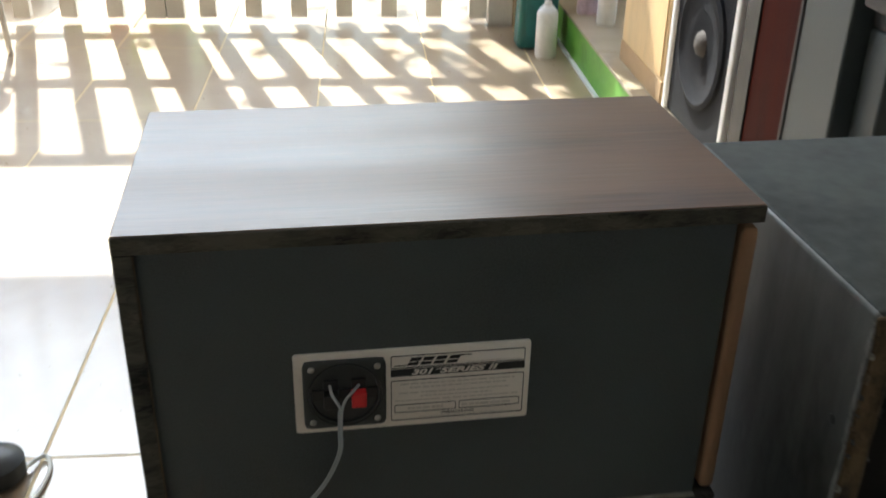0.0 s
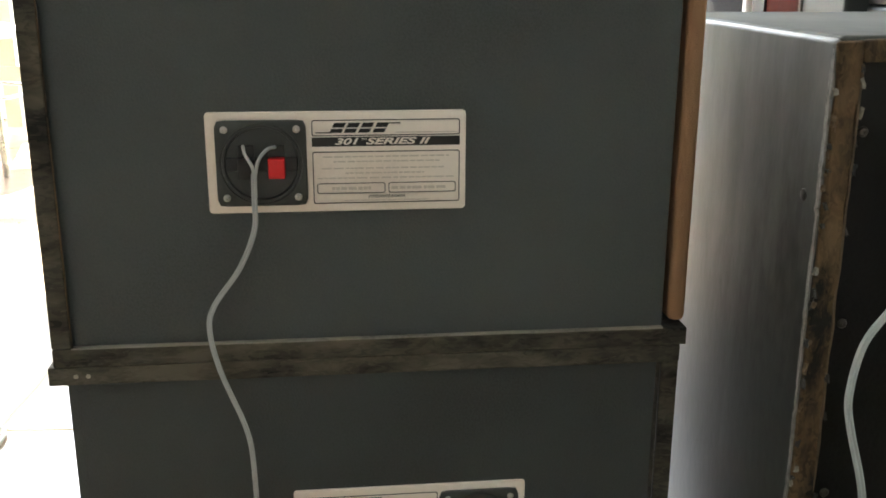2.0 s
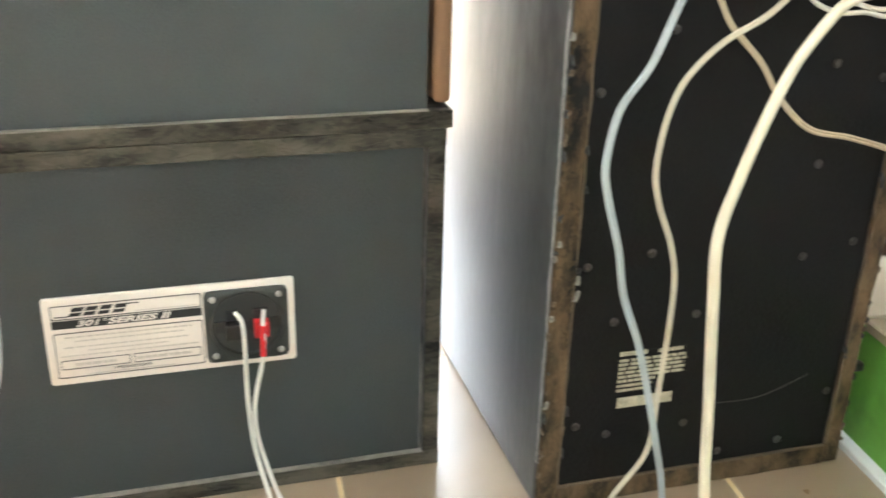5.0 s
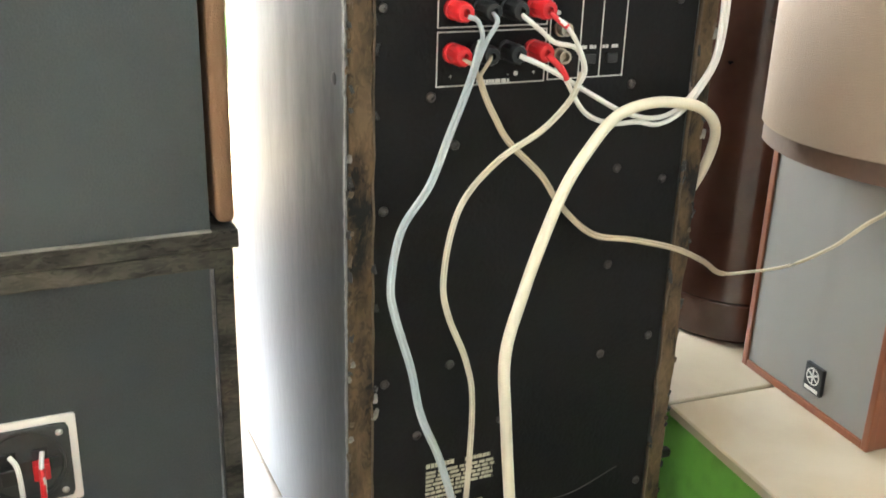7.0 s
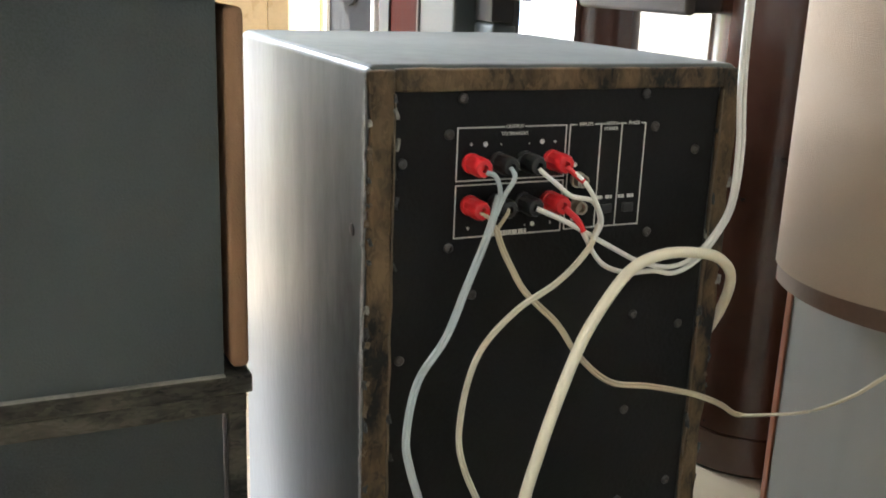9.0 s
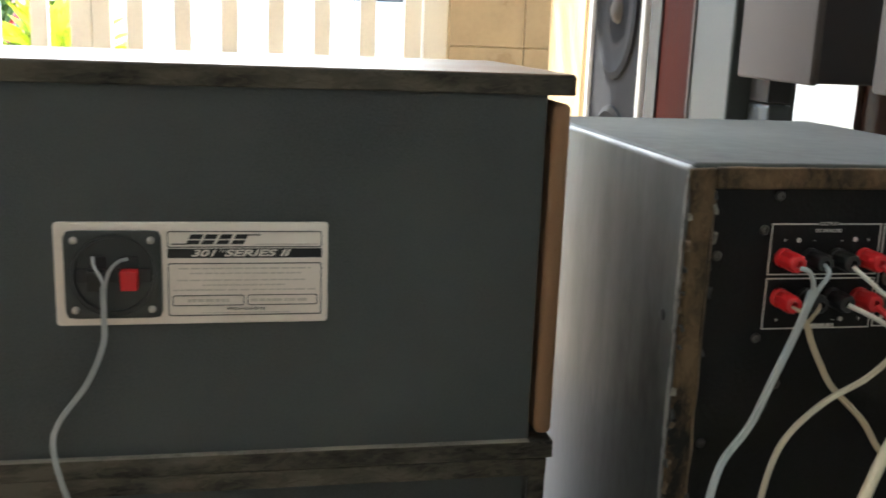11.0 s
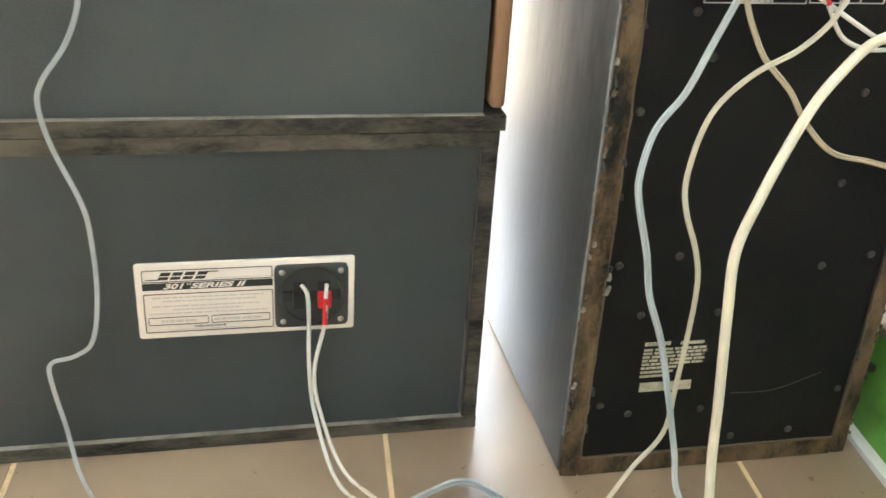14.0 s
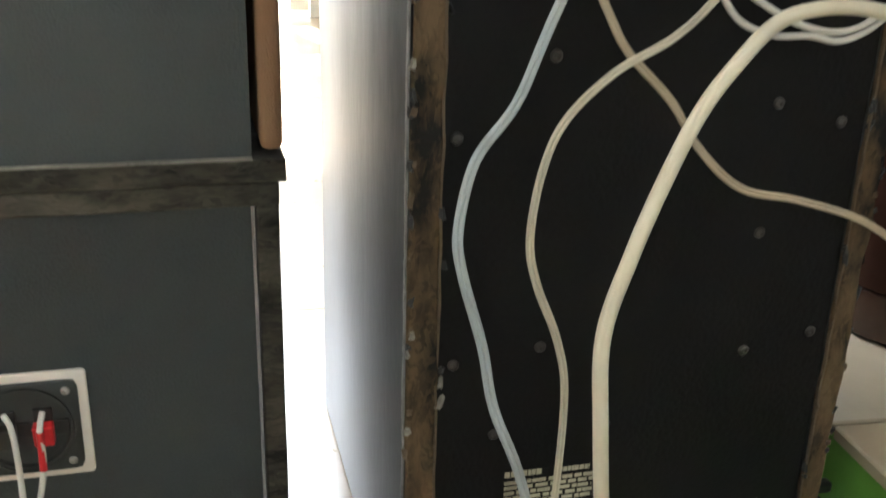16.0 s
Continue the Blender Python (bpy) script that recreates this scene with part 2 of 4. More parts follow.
def scuff_and_glare(m):
    """Pale rubbed streaks and dust on vinyl, with upper-side glare painted into the colour."""
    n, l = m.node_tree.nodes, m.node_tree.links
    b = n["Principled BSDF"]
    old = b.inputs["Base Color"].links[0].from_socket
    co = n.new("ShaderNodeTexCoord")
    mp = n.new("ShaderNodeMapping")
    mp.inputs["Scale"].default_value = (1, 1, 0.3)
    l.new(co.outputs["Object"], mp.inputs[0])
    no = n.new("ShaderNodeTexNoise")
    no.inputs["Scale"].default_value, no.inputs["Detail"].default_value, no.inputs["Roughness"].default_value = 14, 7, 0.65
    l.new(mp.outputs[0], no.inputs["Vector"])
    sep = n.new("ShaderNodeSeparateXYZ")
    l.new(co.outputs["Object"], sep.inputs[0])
    # paler with height: the painted glare
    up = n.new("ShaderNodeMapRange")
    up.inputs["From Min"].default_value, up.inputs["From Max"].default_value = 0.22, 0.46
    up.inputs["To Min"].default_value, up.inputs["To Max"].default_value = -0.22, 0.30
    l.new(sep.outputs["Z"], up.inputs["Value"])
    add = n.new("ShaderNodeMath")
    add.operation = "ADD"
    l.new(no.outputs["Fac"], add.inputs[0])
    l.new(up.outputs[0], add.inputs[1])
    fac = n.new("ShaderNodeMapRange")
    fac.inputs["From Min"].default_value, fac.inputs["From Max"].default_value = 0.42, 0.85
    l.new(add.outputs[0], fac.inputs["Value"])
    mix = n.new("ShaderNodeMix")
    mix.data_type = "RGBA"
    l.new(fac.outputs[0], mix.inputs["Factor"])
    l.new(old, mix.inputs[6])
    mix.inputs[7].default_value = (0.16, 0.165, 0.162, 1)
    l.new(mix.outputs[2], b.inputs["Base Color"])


scuff_and_glare(VINYL)
CHIPV = chip_mat("worn_chipboard_upright", 420, 0.9, (1, 1, 0.5), (0.084, 0.056, 0.030))
CHIP = chip_mat("worn_chipboard", 450, 1.0, (0.35, 1, 1), (0.056, 0.050, 0.038))


def tile_mat(name, c1, c2, rough, haze):
    """Glazed tile with a soft stone cloud, each tile a little different."""
    m = bpy.data.materials.new(name)
    m.use_nodes = True
    n, l = m.node_tree.nodes, m.node_tree.links
    b = n["Principled BSDF"]
    co = n.new("ShaderNodeTexCoord")
    oi = n.new("ShaderNodeObjectInfo")
    sh = n.new("ShaderNodeVectorMath")
    sh.operation = "ADD"
    mulr = n.new("ShaderNodeMath")
    mulr.operation = "MULTIPLY"
    mulr.inputs[1].default_value = 40
    l.new(oi.outputs["Random"], mulr.inputs[0])
    l.new(co.outputs["Object"], sh.inputs[0])
    l.new(mulr.outputs[0], sh.inputs[1])
    big = n.new("ShaderNodeTexNoise")
    big.inputs["Scale"].default_value, big.inputs["Detail"].default_value = 5, 7
    big.inputs["Distortion"].default_value = 1.2
    l.new(sh.outputs[0], big.inputs["Vector"])
    fin = n.new("ShaderNodeTexNoise")
    fin.inputs["Scale"].default_value, fin.inputs["Detail"].default_value = 60, 3
    l.new(sh.outputs[0], fin.inputs["Vector"])
    ramp = n.new("ShaderNodeValToRGB")
    e = ramp.color_ramp.elements
    e[0].position, e[0].color = 0.32, (*c1, 1)
    e[1].position, e[1].color = 0.7, (*c2, 1)
    l.new(big.outputs["Fac"], ramp.inputs[0])
    hs = n.new("ShaderNodeHueSaturation")
    vr = n.new("ShaderNodeMapRange")
    vr.inputs["To Min"].default_value, vr.inputs["To Max"].default_value = 0.93, 1.06
    l.new(oi.outputs["Random"], vr.inputs["Value"])
    l.new(vr.outputs[0], hs.inputs["Value"])
    l.new(ramp.outputs[0], hs.inputs["Color"])
    l.new(hs.outputs[0], b.inputs["Base Color"])
    b.inputs["Coat Weight"].default_value, b.inputs["Coat Roughness"].default_value = 0.5, haze
    b.inputs["Specular IOR Level"].default_value = 0.9
    rr = n.new("ShaderNodeMapRange")
    rr.inputs["To Min"].default_value, rr.inputs["To Max"].default_value = rough, rough + 0.12
    l.new(fin.outputs["Fac"], rr.inputs["Value"])
    l.new(rr.outputs[0], b.inputs["Roughness"])
    bp = n.new("ShaderNodeBump")
    bp.inputs["Strength"].default_value, bp.inputs["Distance"].default_value = 0.12, 0.002
    l.new(big.outputs["Fac"], bp.inputs["Height"])
    l.new(bp.outputs[0], b.inputs["Normal"])
    return m


TILE = tile_mat("floor_tile", (0.31, 0.23, 0.155), (0.38, 0.295, 0.205), 0.24, 0.14)
TILEP = tile_mat("platform_tile", (0.33, 0.26, 0.165), (0.46, 0.40, 0.29), 0.25, 0.1)

# ---- building helpers ----
# The room stands turned against the stacked cabinets: n across the step, s along it.
ROOM = Matrix.Translation((0.768, -0.07, 0)) @ pose(0, 0, 0, 0, 0, -4.3)


def finish(bm, name, material, smooth=False):
    me = bpy.data.meshes.new(name)
    bmesh.ops.recalc_face_normals(bm, faces=bm.faces)
    bm.to_mesh(me)
    bm.free()
    if smooth:
        for p in me.polygons:
            p.use_smooth = True
        me.set_sharp_from_angle(angle=radians(40))
    me.materials.append(material)
    return me


def part(name, bm, material, parent=None, label="", smooth=False, m=None):
    ob = new(name, finish(bm, name, material, smooth))
    if parent is not None:
        ob.parent = parent
    if m is not None:
        ob.matrix_local = m
    if label:
        ob["label"] = label
    return ob


def thing(name, label, category, m=Matrix(), group="", kind=""):
    ob = new(name)
    ob.empty_display_size = 0.05
    ob.matrix_world = m
    return tagged(ob, label, category, group, kind)


def box(x0, x1, y0, y1, z0, z1, bevel=0.0, seg=2, bm=None):
    own = bm is None
    bm = bm or bmesh.new()
    g = bmesh.ops.create_cube(bm, size=1.0)["verts"]
    for v in g:
        v.co = Vector((x0 + (v.co.x + 0.5) * (x1 - x0), y0 + (v.co.y + 0.5) * (y1 - y0), z0 + (v.co.z + 0.5) * (z1 - z0)))
    if bevel:
        es = list({e for v in g for e in v.link_edges})
        bmesh.ops.bevel(bm, geom=es, offset=bevel, segments=seg, affect="EDGES", profile=0.5)
    return bm


def rough_edges(bm, cuts, amount, seed=0):
    """Chips and waviness along a sawn board."""
    bmesh.ops.subdivide_edges(bm, edges=[e for e in bm.edges if e.calc_length() > 0.05], cuts=cuts, use_grid_fill=True)
    for v in bm.verts:
        k = noise.noise_vector(v.co * 55 + Vector((seed, seed * 2, 0)))
        v.co += Vector((k.x, k.y, k.z)) * amount
    return bm


def lathe(profile, steps=32, bm=None, axis="z", at=(0, 0, 0)):
    """A turned solid from (radius, height) pairs."""
    bm = bm or bmesh.new()
    rings = []
    for r, h in profile:
        ring = []
        for i in range(steps):
            a = 2 * math.pi * i / steps
            p = (r * math.cos(a), r * math.sin(a), h)
            if axis == "y":
                p = (p[0], -p[2], p[1])
            ring.append(bm.verts.new(Vector(p) + Vector(at)))
        rings.append(ring)
    for a, b in zip(rings, rings[1:]):
        for i in range(steps):
            bm.faces.new((a[i], a[(i + 1) % steps], b[(i + 1) % steps], b[i]))
    bm.faces.new(rings[0][::-1])
    bm.faces.new(rings[-1])
    return bm


def smooth_line(pts, step=6):
    """A soft curve through its control points."""
    p = [Vector(q) for q in pts]
    p = [p[0] * 2 - p[1]] + p + [p[-1] * 2 - p[-2]]
    out = []
    for i in range(1, len(p) - 2):
        a, b, c, d = p[i - 1 : i + 3]
        for k in range(step):
            t = k / step
            out.append(0.5 * (2 * b + (c - a) * t + (2 * a - 5 * b + 4 * c - d) * t * t + (3 * b - a - 3 * c + d) * t**3))
    out.append(p[-2])
    return out


def tube(pts, r, steps=10, offset=0.0, bm=None, face=(0, -1, 0)):
    """A round lead along a soft curve; offset shifts it sideways, for twin leads."""
    bm = bm or bmesh.new()
    line = smooth_line(pts)
    rings = []
    for i, q in enumerate(line):
        tan = (line[min(i + 1, len(line) - 1)] - line[max(i - 1, 0)]).normalized()
        f = Vector(face)
        if abs(tan.dot(f)) > 0.85:
            f = Vector((0, 0, 1))
        side = tan.cross(f).normalized()
        up = side.cross(tan)
        c = q + side * offset
        rings.append([bm.verts.new(c + r * (math.cos(2 * math.pi * k / steps) * side + math.sin(2 * math.pi * k / steps) * up)) for k in range(steps)])
    for a, b in zip(rings, rings[1:]):
        for k in range(steps):
            bm.faces.new((a[k], a[(k + 1) % steps], b[(k + 1) % steps], b[k]))
    bm.faces.new(rings[0][::-1])
    bm.faces.new(rings[-1])
    return bm


def twin(name, pts, r, material, label, parent=None, gap=0.9):
    """Flat two-core cable: two cores side by side, one skin."""
    bm = tube(pts, r, 8, r * gap)
    tube(pts, r, 8, -r * gap, bm)
    ob = part(name, bm, material, parent, smooth=True)
    return ob if parent else tagged(ob, label, "cable")


def frame_bar(x0, x1, z0, z1, w, d, y=0.0, bm=None):
    """A thin printed or raised rectangle of four strokes, facing -y."""
    bm = bm or bmesh.new()
    for a in ((x0, x1, z1 - w, z1), (x0, x1, z0, z0 + w), (x0, x0 + w, z0 + w, z1 - w), (x1 - w, x1, z0 + w, z1 - w)):
        box(a[0], a[1], y - d, y, a[2], a[3], bm=bm)
    return bm


def letters(text, size, x, y, z, material, parent, name="lettering", shear=0.0, depth=0.0002, stretch=1.0, align="LEFT", bold=0.0):
    """Words in the built-in font, standing upright and facing -y."""
    cu = bpy.data.curves.new(name, "FONT")
    cu.body, cu.size, cu.shear, cu.extrude, cu.align_x, cu.align_y, cu.offset = text, size, shear, depth, align, "CENTER", bold
    tmp = bpy.data.objects.new(name, cu)
    scene.collection.objects.link(tmp)
    me = bpy.data.meshes.new_from_object(tmp)
    bpy.data.objects.remove(tmp)
    me.transform(Matrix.Translation((x, y, z)) @ pose(0, 0, 0, 90) @ Matrix.Diagonal((stretch, 1, 1, 1)))
    me.materials.clear()
    me.materials.append(material)
    ob = new(name, me)
    ob.parent = parent
    return ob


def strokes(x0, x1, z, h, y, n, seed, bm=None):
    """A line of small print, too small to read, as short bars."""
    bm = bm or bmesh.new()
    rnd = random.Random(seed)
    x = x0
    while x < x1:
        w = min(rnd.uniform(0.5, 1.6) * (x1 - x0) / n, x1 - x)
        box(x, x + w * 0.82, y - 0.00025, y, z - h / 2, z + h / 2, bm=bm)
        x += w
    return bm

# ---- floor, platform, walls ----
FLOOR = -0.0115
floor = tagged(new("floor", finish(box(-4.2, 0.0, -4.0, 2.60, -0.12, -0.0006), "floor", GROUT)), "cream glazed floor tiles with pale joints", "floor", kind="structure")
floor.matrix_world = Matrix.Translation((0, 0, FLOOR)) @ ROOM
platform = tagged(new("platform", finish(rough_edges(box(0.0, 1.0, -3.9, 2.56, -0.05, 0.093), 6, 0.0008), "platform", GREEN)), "low step with a green painted riser", "step", kind="structure")
platform.matrix_world = ROOM
part("skirting_line", box(-0.012, -0.0005, -3.8, 2.5, FLOOR - 0.002, FLOOR + 0.006, 0.001), PLASTER, platform, "white cement line along the foot of the step")
wall_right = tagged(new("wall_right", finish(box(1.0, 1.15, -4.0, 2.6, -0.1, 2.7), "wall_right", PLASTER)), "white plastered wall", "wall", kind="structure")
wall_left = tagged(new("wall_left", finish(box(-4.35, -4.2, -4.0, 2.6, -0.1, 2.7), "wall_left", PLASTER)), "white plastered wall", "wall", kind="structure")
wall_back = tagged(new("wall_back", finish(box(-4.2, 1.0, -4.15, -4.0, -0.1, 2.7), "wall_back", PLASTER)), "white plastered wall", "wall", kind="structure")
ceiling = tagged(new("ceiling", finish(box(-4.35, 1.15, -4.15, 2.75, 2.7, 2.8), "ceiling", CEIL)), "white painted ceiling", "ceiling", kind="structure")
wall_gate = tagged(new("wall_gate", finish(box(-4.35, 1.15, 2.62, 2.76, 2.35, 2.7), "wall_gate", PLASTER)), "white lintel over the gateway", "wall", kind="structure")
wall_pier = tagged(new("wall_pier", finish(box(-0.12, 0.36, 2.60, 2.76, -0.1, 2.35), "wall_pier", GROUT)), "pier clad in brown wall tiles", "wall", kind="structure")
wall_pier_left = tagged(new("wall_pier_left", finish(box(-4.35, -3.3, 2.62, 2.76, -0.1, 2.35), "wall_pier_left", PLASTER)), "white plastered pier", "wall", kind="structure")
for w in (wall_right, wall_left, wall_back, ceiling, wall_gate, wall_pier, wall_pier_left):
    w.matrix_world = ROOM

# ---- stacked bookshelf speakers ----
BW, BD, BH, BT = 0.432, 0.235, 0.264, 0.0128


def rounded(x0, x1, z0, z1, rad, k=5):
    """Outline of a rectangle with round corners, anticlockwise seen from -y."""
    out = []
    for cx, cz, a0 in ((x1 - rad, z1 - rad, 0), (x0 + rad, z1 - rad, 90), (x0 + rad, z0 + rad, 180), (x1 - rad, z0 + rad, 270)):
        for i in range(k + 1):
            a = radians(a0 + 90 * i / k)
            out.append((cx + rad * math.cos(a), cz + rad * math.sin(a)))
    return out


def loops(rows, fill_last=True, bm=None):
    """Skin over a row of equal loops of points."""
    bm = bm or bmesh.new()
    rings = [[bm.verts.new(p) for p in row] for row in rows]
    n = len(rings[0])
    for p, q in zip(rings, rings[1:]):
        for i in range(n):
            bm.faces.new((p[i], p[(i + 1) % n], q[(i + 1) % n], q[i]))
    if fill_last:
        bm.faces.new(rings[-1])
    return bm


def slab(x0, x1, z0, z1, y0, y1, rad, soft):
    """A thin plate with round corners and a softened front edge; y1 is the front."""
    return loops([[(x, y0, z) for x, z in rounded(x0, x1, z0, z1, rad)],
                  [(x, y1 + soft, z) for x, z in rounded(x0, x1, z0, z1, rad)],
                  [(x, y1, z) for x, z in rounded(x0 + soft, x1 - soft, z0 + soft, z1 - soft, rad - soft * 0.5)]])


def round_frame(x0, x1, z0, z1, w, y, rad=0.0016):
    """A printed rectangle with round corners."""
    return loops([[(x, y, z) for x, z in rounded(x0, x1, z0, z1, rad)],
                  [(x, y - 0.0003, z) for x, z in rounded(x0, x1, z0, z1, rad)],
                  [(x, y - 0.0003, z) for x, z in rounded(x0 + w, x1 - w, z0 + w, z1 - w, rad - w * 0.6)],
                  [(x, y, z) for x, z in rounded(x0 + w, x1 - w, z0 + w, z1 - w, rad - w * 0.6)]], False)


def plate(parent, x0, z0, cup_right):
    """Terminal plate: satin field with printed panels, and a black cup with two spring clips."""
    w, h, y = 0.1665, 0.0655, 0.0050
    pl = part("terminal_plate", slab(x0, x0 + w, z0, z0 + h, y, y - 0.0022, 0.0026, 0.0006), PLATE, parent, "satin beige metal terminal plate with black print", smooth=True)
    f = y - 0.0022
    cx0 = x0 + (w - 0.0625 if cup_right else 0.0060)
    tx0 = x0 + (0.0052 if cup_right else 0.0670)
    tx1 = tx0 + (0.0975 if cup_right else 0.0955)
    cz0, cw, ch = z0 + 0.005, 0.0575, 0.0555
    c = Vector((cx0 + cw / 2, f - 0.0025, cz0 + ch / 2))
    # cup: a square moulding, open in the middle onto a shallow round well
    turn = [2 * math.pi * i / 64 for i in range(64)]

    def square(half_w, half_h, yy):
        out = []
        for a in turn:
            k = (abs(math.cos(a) / half_w) ** 18 + abs(math.sin(a) / half_h) ** 18) ** (-1 / 18)
            out.append((c.x + k * math.cos(a), yy, c.z + k * math.sin(a)))
        return out

    def circle(rad, yy):
        return [(c.x + rad * math.cos(a), yy, c.z + rad * math.sin(a)) for a in turn]

    bm = loops([square(cw / 2, ch / 2, f), square(cw / 2, ch / 2, c.y + 0.0006), square(cw / 2 - 0.0008, ch / 2 - 0.0008, c.y),
                circle(0.0262, c.y), circle(0.0260, c.y + 0.0009), circle(0.0252, c.y + 0.0009), circle(0.0249, c.y - 0.0004), circle(0.0236, c.y - 0.0004), circle(0.0230, f - 0.0003)])
    cup = part("terminal_cup", bm, CUPM, pl, "square charcoal plastic cup with a round well", smooth=True)
    for sx in (-1, 1):
        for sz in (-1, 1):
            q = (c.x + sx * 0.0227, c.y, c.z + sz * 0.0220)
            bm = lathe([(0.0024, -0.0005), (0.0024, 0.0006), (0.0017, 0.0012), (0.0007, 0.0013), (0.0005, 0.0005)], 14, axis="y", at=q)
            part("screw", bm, SCREWB, cup, "bright cross-head screw", smooth=True)
    w0 = f - 0.0003
    part("cross_bar", box(c.x - 0.0228, c.x + 0.0228, w0 - 0.0016, w0, c.z - 0.0050, c.z + 0.0040, 0.0006), BLACKP, cup)
    for sx in (-1, 1):
        part("clip_slot", box(c.x + sx * 0.0096 - 0.0050, c.x + sx * 0.0096 + 0.0050, w0 - 0.0022, w0, c.z + 0.0040, c.z + 0.0118, 0.0005), BLACKP, cup)
    for sx, material, name, note in ((-1, BLACKP, "black_lever", "black plastic clip lever"), (1, RED, "red_lever", "red plastic clip lever")):
        bm = box(c.x + sx * 0.0096 - 0.0053, c.x + sx * 0.0096 + 0.0053, c.y - 0.0070, w0 - 0.0002, c.z - 0.0092, c.z + 0.0040, 0.0010, 3)
        for v in bm.verts:  # the lip tapers down to its hinge
            if v.co.z < c.z - 0.003 and v.co.y < c.y - 0.002:
                v.co.y += 0.0022
        part(name, bm, material, cup, note, smooth=True)
    # print
    top = z0 + h - 0.0055
    part("badge_frame", round_frame(tx0, tx1, top - 0.0105, top, 0.0006, f), INK, pl)
    bm = bmesh.new()
    for k, lw in enumerate((0.0084, 0.0082, 0.0080, 0.0084)):  # maker's mark as four heavy slanted blocks, each cut by a pale slit
        lx = tx0 + 0.0112 + k * 0.0092
        for z_lo, z_hi in ((0.0084, 0.0058), (0.0050, 0.0020)):
            lean = 0.0034
            q = [(lx + (0.0084 - z_lo) / 0.0064 * lean, z_lo), (lx + lw + (0.0084 - z_lo) / 0.0064 * lean - 0.0008, z_lo), (lx + lw + (0.0084 - z_hi) / 0.0064 * lean - 0.0008, z_hi), (lx + (0.0084 - z_hi) / 0.0064 * lean, z_hi)]
            bm.faces.new([bm.verts.new((x, f - 0.0004, top - z)) for x, z in q])
    box(tx0 + 0.0025, tx0 + 0.0125, f - 0.0004, f - 0.0001, top - 0.0086, top - 0.0079, bm=bm)
    box(tx0 + 0.0480, tx0 + 0.0570, f - 0.0004, f - 0.0001, top - 0.0028, top - 0.0021, bm=bm)
    part("maker_mark", bm, INK, pl, "maker's mark as slanted black blocks")
    tagged(part("small_print", strokes(tx0 + 0.054, tx1 - 0.002, top - 0.0085, 0.0006, f - 0.0001, 12, 3), INKG, pl), kind="stuff")
    part("model_band", box(tx0, tx1, f - 0.0003, f, top - 0.0172, top - 0.0112), INK, pl, "black band with pale model lettering")
    for text, size, dx, dz, wide in (("301", 0.0058, -0.0335, 0, 1.75), ("TM", 0.0022, -0.0165, 0.0014, 1.2), ("SERIES II", 0.0058, -0.0135, 0, 1.95)):
        letters(text, size, (tx0 + tx1) / 2 + dx, f - 0.0006, top - 0.0142 + dz, PLATE, pl, shear=0.3, stretch=wide, bold=0.00016 if size > 0.005 else 0.0)
    lo = z0 + 0.0052
    part("text_frame", round_frame(tx0, tx1, lo, top - 0.0205, 0.0006, f), INK, pl)
    for k, (a, b) in enumerate(((0.07, 0.93), (0.14, 0.87), (0.06, 0.90), (0.22, 0.76), (0.03, 0.97))):
        tagged(part("small_print", strokes(tx0 + a * (tx1 - tx0), tx0 + b * (tx1 - tx0), top - 0.0240 - k * 0.0032 - (0.0012 if k > 1 else 0), 0.0009, f - 0.0001, 16, k), INKG, pl), kind="stuff")
    mid = (tx0 + tx1) / 2
    part("side_frame", round_frame(tx0 + 0.0025, mid - 0.001, lo + 0.0065, lo + 0.0135, 0.0005, f), INK, pl)
    part("serial_frame", round_frame(mid + 0.001, tx1 - 0.0025, lo + 0.0065, lo + 0.0135, 0.0005, f), INK, pl)
    tagged(part("side_bars", strokes(tx0 + 0.012, mid - 0.010, lo + 0.0099, 0.0020, f - 0.0001, 5, 31), INKG, pl), kind="stuff")
    tagged(part("serial_bars", strokes(mid + 0.003, tx1 - 0.008, lo + 0.0099, 0.0018, f - 0.0001, 7, 9), INKG, pl), kind="stuff")
    letters("IMPEDANCE 8 OHMS", 0.0026, mid, f - 0.0004, lo + 0.0043, INK, pl, align="CENTER")
    tagged(part("small_print", strokes(tx0 + 0.02, tx1 - 0.02, lo + 0.0018, 0.0006, f - 0.0001, 18, 12), INKG, pl), kind="stuff")
    return pl


